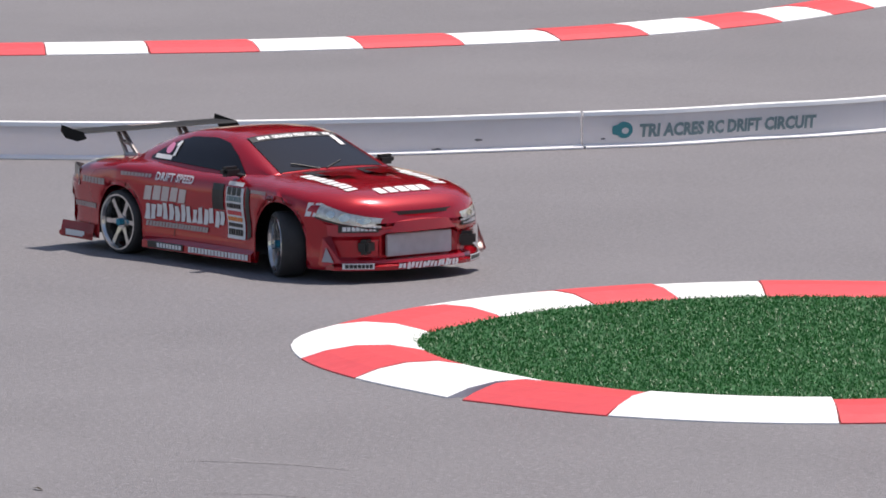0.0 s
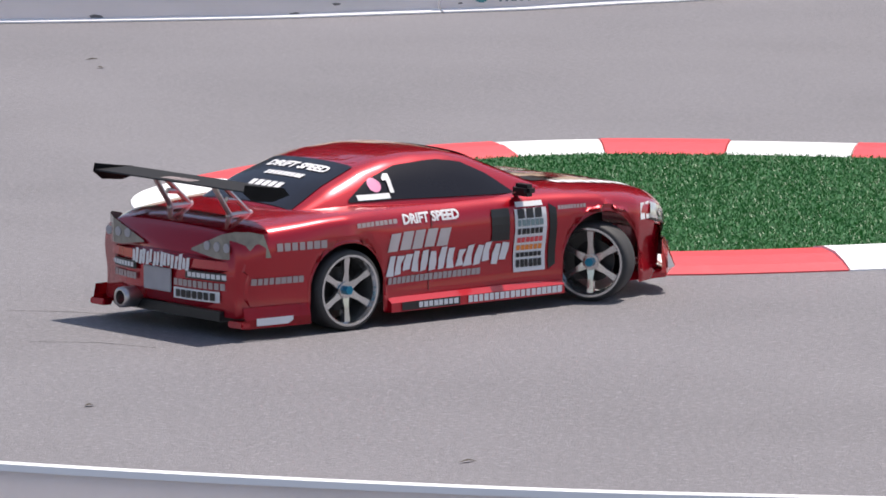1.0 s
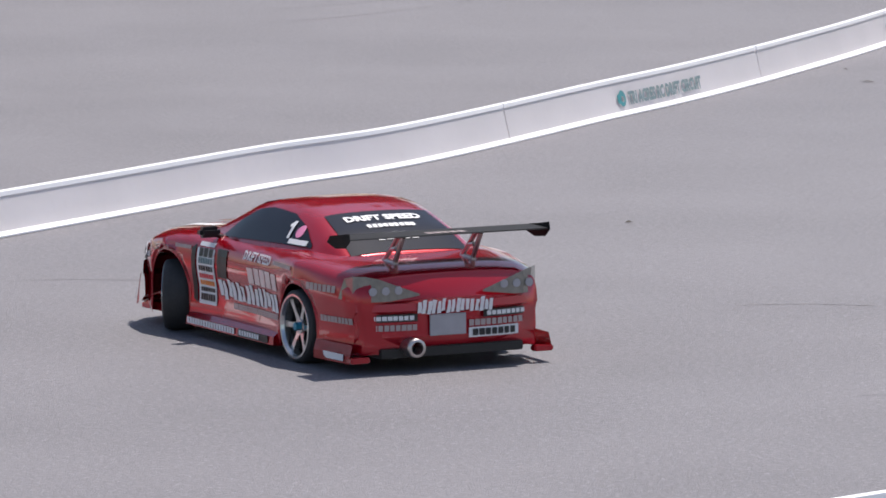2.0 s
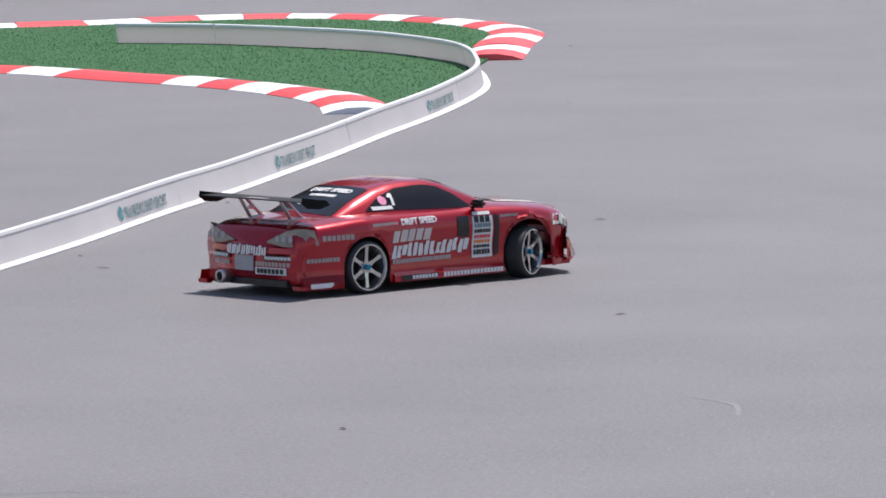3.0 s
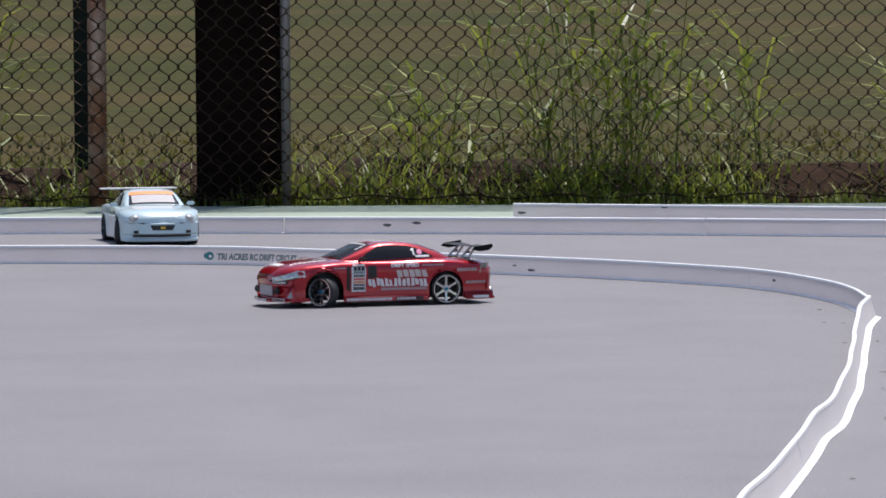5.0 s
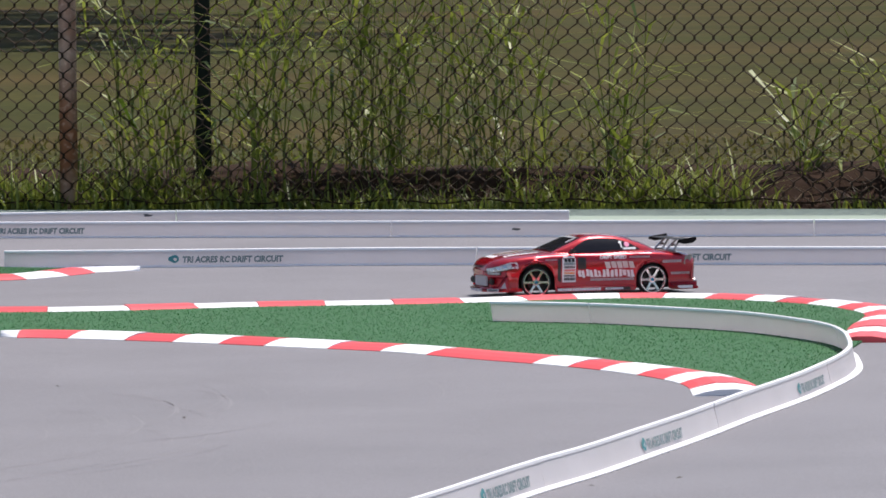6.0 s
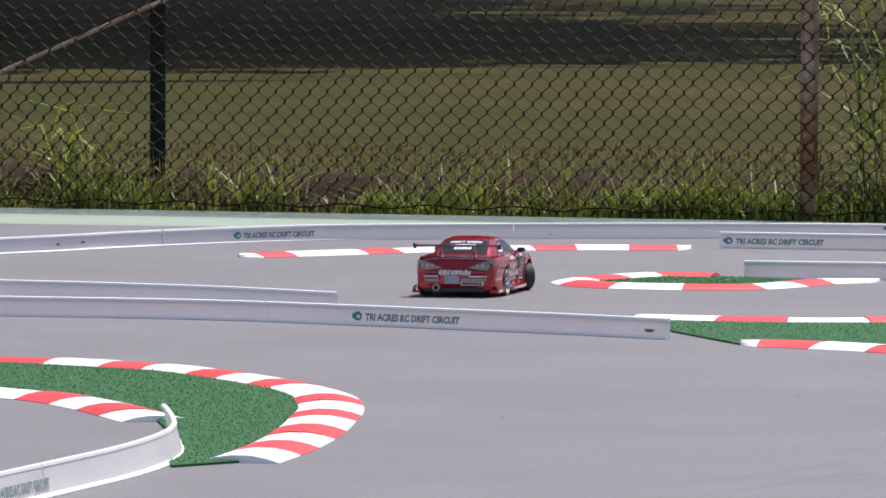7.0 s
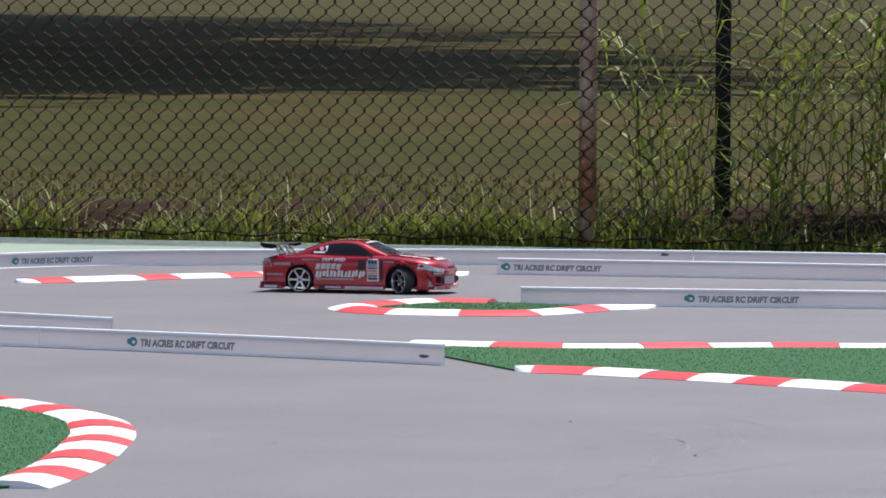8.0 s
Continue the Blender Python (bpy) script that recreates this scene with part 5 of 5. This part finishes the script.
        one = patch([(-0.0692, 0.0995), (-0.0654, 0.0995), (-0.0646, 0.1135), (-0.0684, 0.1135)], s3, 2, 6)
        nose = [one.verts.new(s3(x, z)) for x, z in (((-0.0686, 0.1135), (-0.0718, 0.1105), (-0.0718, 0.1085), (-0.0687, 0.109)) if sgn < 0 else ((-0.0648, 0.1135), (-0.0616, 0.1105), (-0.0616, 0.1085), (-0.0649, 0.109)))]
        one.faces.new(nose)
        part("race_number", one, DECAL, car, "white figure one")
    # rear decals
    back = lambda y, z: (-0.2352 + 0.014 * (abs(y) / 0.086) ** 3 - 0.001, -y, z)
    bars("script_bar", brush(back, -0.036, 0.036, 0.0495, 0.0605, 8, 60), DECAL, car, "white slanting script bars")
    low_back = lambda y, z: (-0.2335 + 0.014 * (abs(y) / 0.086) ** 3, -y, z)
    for y0, y1, z0, z1, m, n, m2 in ((-0.078, -0.034, 0.043, 0.0495, DECAL_DARK, 8, DECAL), (0.028, 0.074, 0.043, 0.0495, DECAL_DARK, 8, DECAL), (0.014, 0.064, 0.0265, 0.035, DECAL, 7, DECAL_DARK)):
        part("sponsor_patch", patch([(y0, z0), (y1, z0), (y1, z1), (y0, z1)], low_back), m, car)
        lb2 = lambda y, z: (low_back(y, z)[0] - 0.0006, -y, z)
        bars("sponsor_bar", blocks(lb2, y0 + 0.003, y1 - 0.003, z0 + 0.0014, z1 - 0.0014, n, 61 + n), m2, car)
    bars("sponsor_bar", blocks(low_back, -0.078, -0.034, 0.0355, 0.0405, 9, 63), DECAL_FADED, car)
    bars("sponsor_bar", blocks(low_back, 0.014, 0.075, 0.0363, 0.0415, 11, 64), DECAL_FADED, car)
    rw = on_cabin_top(0.0014)
    flip = lambda y, x: rw(x, -y)
    vv, f = words_on(flip, "DRIFT SPEED", -0.036, 0.036, -0.104, 0.95, bold=0.001)
    raw("window_lettering", vv, f, DECAL).parent = car
    bars("sponsor_bar", blocks(flip, -0.022, 0.024, -0.118, -0.112, 9, 66), DECAL, car)
    bars("sponsor_bar", blocks(flip, -0.022, 0.018, -0.137, -0.127, 5, 67), DECAL, car)
    wt = lambda y, x: (x, -y, 0.1149)
    bars("wing_bar", blocks(wt, -0.018, 0.02, -0.222, -0.211, 5, 68), DECAL_FADED, car)
    # windscreen banner and bonnet decals
    ws = lambda y, x: rw(x, y)
    part("sun_strip", patch([(-0.052, 0.03), (0.052, 0.03), (0.051, 0.0205), (-0.051, 0.0205)], lambda y, x: on_cabin_top(0.0011)(x, y)), DECAL_DARK, car)
    vv, f = words_on(lambda y, x: rw(x, y), "GRAND PRIX USA", -0.026, 0.03, 0.0285, -1.05, bold=0.0012)
    raw("banner_lettering", vv, f, DECAL).parent = car
    bars("banner_bar", blocks(lambda y, x: rw(x, y), -0.044, -0.029, 0.0282, 0.0235, 3, 70), DECAL, car)
    bars("banner_bar", blocks(lambda y, x: rw(x, y), 0.035, 0.044, 0.0282, 0.0238, 2, 77), DECAL, car)
    vv, f = words_on(lambda y, x: rw(x, y), "1", 0.041, 0.0465, 0.047, -0.9, bold=0.001)
    raw("race_number", vv, f, DECAL).parent = car
    dk = on_deck(0.0009)
    for sgn in (1, -1):
        bars("bonnet_bar", blocks(lambda u, v, g=sgn: dk(u, g * v), 0.112, 0.192, 0.046, 0.06, 8, 71, 0.0, 0.06), DECAL, car)
    bars("bonnet_bar", blocks(lambda y, x: dk(x, y), -0.034, 0.03, 0.209, 0.194, 5, 72), DECAL, car)
    fr = lambda y, z: (0.2393 - 0.039 * (abs(y) / 0.09) ** 2.6, y, z)
    for g in (1, -1):
        part("bumper_patch", patch([(g * 0.05, 0.0475), (g * 0.083, 0.0475), (g * 0.083, 0.0545), (g * 0.05, 0.0545)], fr), DECAL_DARK, car)
        bars("bumper_bar", blocks(lambda y, z: (fr(y, z)[0] + 0.0007, y, z), g * 0.0665 - 0.014, g * 0.0665 + 0.014, 0.049, 0.053, 8, 74), DECAL, car)
        part("bumper_patch", patch([(g * 0.058, 0.0135), (g * 0.083, 0.0135), (g * 0.083, 0.019), (g * 0.058, 0.019)], lambda y, z: (0.2445 - 0.036 * (abs(y) / 0.088) ** 3 + 0.0006, y, z)), DECAL, car)
    for g in (1, -1):
        bars("bumper_bar", blocks(lambda y, z: (0.2456 - 0.036 * (abs(y) / 0.088) ** 3, y, z), g * 0.0705 - 0.011, g * 0.0705 + 0.011, 0.0145, 0.018, 7, 75), DECAL_DARK, car)
    bars("bumper_bar", brush(lambda y, z: (0.2442 - 0.036 * (abs(y) / 0.088) ** 3 + 0.001, y, z), -0.035, 0.038, 0.0125, 0.0185, 8, 76), DECAL, car)
    part("grille_slot", patch([(-0.036, 0.0665), (0.036, 0.0665), (0.034, 0.063), (-0.034, 0.063)], lambda y, z: (0.2385 - 5 * y * y, y, z)), BLACK, car)
    # the nose is a little blunter than the plan lines above
    for ob in car.children_recursive:
        if ob.type == "MESH":
            for v in ob.data.vertices:
                if v.co.x > 0.172:
                    v.co.x = 0.172 + (v.co.x - 0.172) * 0.87
    wheels = {n: wheel(car, x, sgn) for n, x, sgn in (("rl", -AXLE, 1), ("rr", -AXLE, -1), ("fl", AXLE, 1), ("fr", AXLE, -1))}
    return car, wheels


def build_pale_car():
    car = tagged(new("drift_car"), "pale blue radio-controlled drift coupe with orange screen banner", "model car")
    car_core(car, PALE_BLUE)
    part("sun_strip", patch([(-0.056, 0.038), (0.056, 0.038), (0.052, 0.02), (-0.052, 0.02)], lambda y, x: on_cabin_top(0.0012)(x, y)), ORANGE, car)
    bm = bmesh.new()
    prev = None
    for y in np.linspace(-0.09, 0.09, 19):
        t = abs(y) / 0.09
        x = 0.24 - 0.04 * t**2.6
        ring = [bm.verts.new((x - 0.012, y, 0.06)), bm.verts.new((x, y, 0.054)), bm.verts.new((x + 0.002, y, 0.03)), bm.verts.new((x - 0.004, y, 0.027)), bm.verts.new((x - 0.003, y, 0.02)), bm.verts.new((x + 0.004, y, 0.016)), bm.verts.new((x + 0.002, y, 0.011))]
        if prev:
            for i in range(6):
                bm.faces.new((prev[i], prev[i + 1], ring[i + 1], ring[i]))
        prev = ring
    bmesh.ops.recalc_face_normals(bm, faces=bm.faces)
    part("front_bumper", bm, PALE_BLUE, car)
    # pale grey patch over the glass paints in the windscreen's reflection
    part("windscreen_glare", patch([(-0.052, 0.08), (0.052, 0.08), (0.05, 0.04), (-0.05, 0.04)], lambda y, x: on_cabin_top(0.0012)(x, y)), PLATE, car, "windscreen reflection painted as a pale grey patch")
    part("grille_badge", patch([(-0.006, 0.047), (0.006, 0.047), (0.006, 0.041), (-0.006, 0.041)], lambda y, z: (0.2445, y, z)), GOLD, car, "gold badge")
    part("grille", patch([(-0.034, 0.05), (0.034, 0.05), (0.03, 0.038), (-0.03, 0.038)], lambda y, z: (0.2435 - 6 * y * y, y, z)), BLACK, car)
    part("lower_intake", patch([(-0.07, 0.0275), (0.07, 0.0275), (0.07, 0.0215), (-0.07, 0.0215)], lambda y, z: (0.2395 - 0.04 * (abs(y) / 0.09) ** 2.6, y, z)), BLACK, car)
    for sgn in (1, -1):
        bm = bmesh.new()
        bmesh.ops.create_uvsphere(bm, u_segments=16, v_segments=10, radius=1.0, matrix=Matrix.Translation((0.212, sgn * 0.064, 0.066)) @ Matrix.Diagonal((0.016, 0.015, 0.009, 1)))
        part("headlight", bm, LAMP, car, smooth=True)
        part("wing_mirror", solid_box(0.049, sgn * 0.094, 0.0945, 0.011, 0.02, 0.0095, None, 0.003), PALE_BLUE, car)
        part("wing_stand", solid_box(-0.2, sgn * 0.045, 0.104, 0.02, 0.003, 0.035), BLACK, car)
        part("fog_lamp", solid_box(0.229, sgn * 0.063, 0.034, 0.01, 0.012, 0.007, Matrix.Rotation(-sgn * 0.5, 4, "Z"), 0.002), BLACK, car)
    part("wing_blade", solid_box(-0.205, 0, 0.1225, 0.036, 0.19, 0.003), DECAL, car)
    wheels = {n: wheel(car, x, sgn, 5, BLACK) for n, x, sgn in (("rl", -AXLE, 1), ("rr", -AXLE, -1), ("fl", AXLE, 1), ("fr", AXLE, -1))}
    return car, wheels


PALE_ROWS = [  # seconds, x, y, heading (degrees)
    (0.0, -13.0, 15.2, 10), (2.0, -9.0, 15.9, 0), (3.5, -5.3, 15.95, -10), (4.3, -3.0, 16.3, -20), (4.7, -1.85, 16.45, -56), (4.9, -1.256, 16.44, -75),
    (5.0, -0.984, 16.347, -79), (5.1, -0.722, 16.241, -81), (5.2, -0.461, 16.11, -82), (5.6, 0.5, 15.6, -60), (6.0, 1.3, 14.9, -60), (6.6, 2.3, 13.4, -70), (8.0, 3.0, 9.8, -80)]
STEER_ROWS = [(0.0, -24), (0.2, -32), (0.5, -38), (0.6, -43), (0.8, -54), (1.0, -58), (1.2, -56), (1.7, -40), (2.3, -22), (2.7, -22), (2.9, 5), (3.1, 37), (3.3, 56), (3.5, 46), (3.8, 15), (4.0, 0), (4.2, -28), (4.5, -44),
              (5.0, -56), (5.2, -56), (5.8, -15), (6.3, 0), (6.5, 5), (7.0, 40), (7.3, 50), (7.5, 52), (7.75, 5), (8.0, -35)]


def spin_rows(x, sgn, rate, steer=None):
    rows = []
    for k in range(241):
        t = k / 30
        a = float(np.interp(t, [r[0] for r in steer], [r[1] for r in steer])) if steer else 0.0
        m = Matrix.Translation((x, sgn * (TRACK - 0.013), WHEEL_R)) @ Matrix.Rotation(radians(a), 4, "Z") @ Matrix.Rotation(radians(rate * k), 4, "Y")
        rows.append((t, m))
    return rows


build_setting()
build_track()
build_fence()
build_verge()
build_litter()
build_unseen_trees()
red_car, red_wheels = build_drift_car()
pale_car, pale_wheels = build_pale_car()


def motions():
    walk(red_car, [(t, pose(x, y, 0, 0, 0, a)) for t, x, y, a in CAR_ROWS])
    walk(pale_car, [(t, pose(x, y, 0, 0, 0, a)) for t, x, y, a in PALE_ROWS])
    for ws, steer in ((red_wheels, STEER_ROWS), (pale_wheels, [(0.0, 0), (4.5, -10), (5.2, -18), (8.0, 0)])):
        walk(ws["rl"], spin_rows(-AXLE, 1, 71))
        walk(ws["rr"], spin_rows(-AXLE, -1, 71))
        walk(ws["fl"], spin_rows(AXLE, 1, 53, steer))
        walk(ws["fr"], spin_rows(AXLE, -1, 53, steer))


motions()
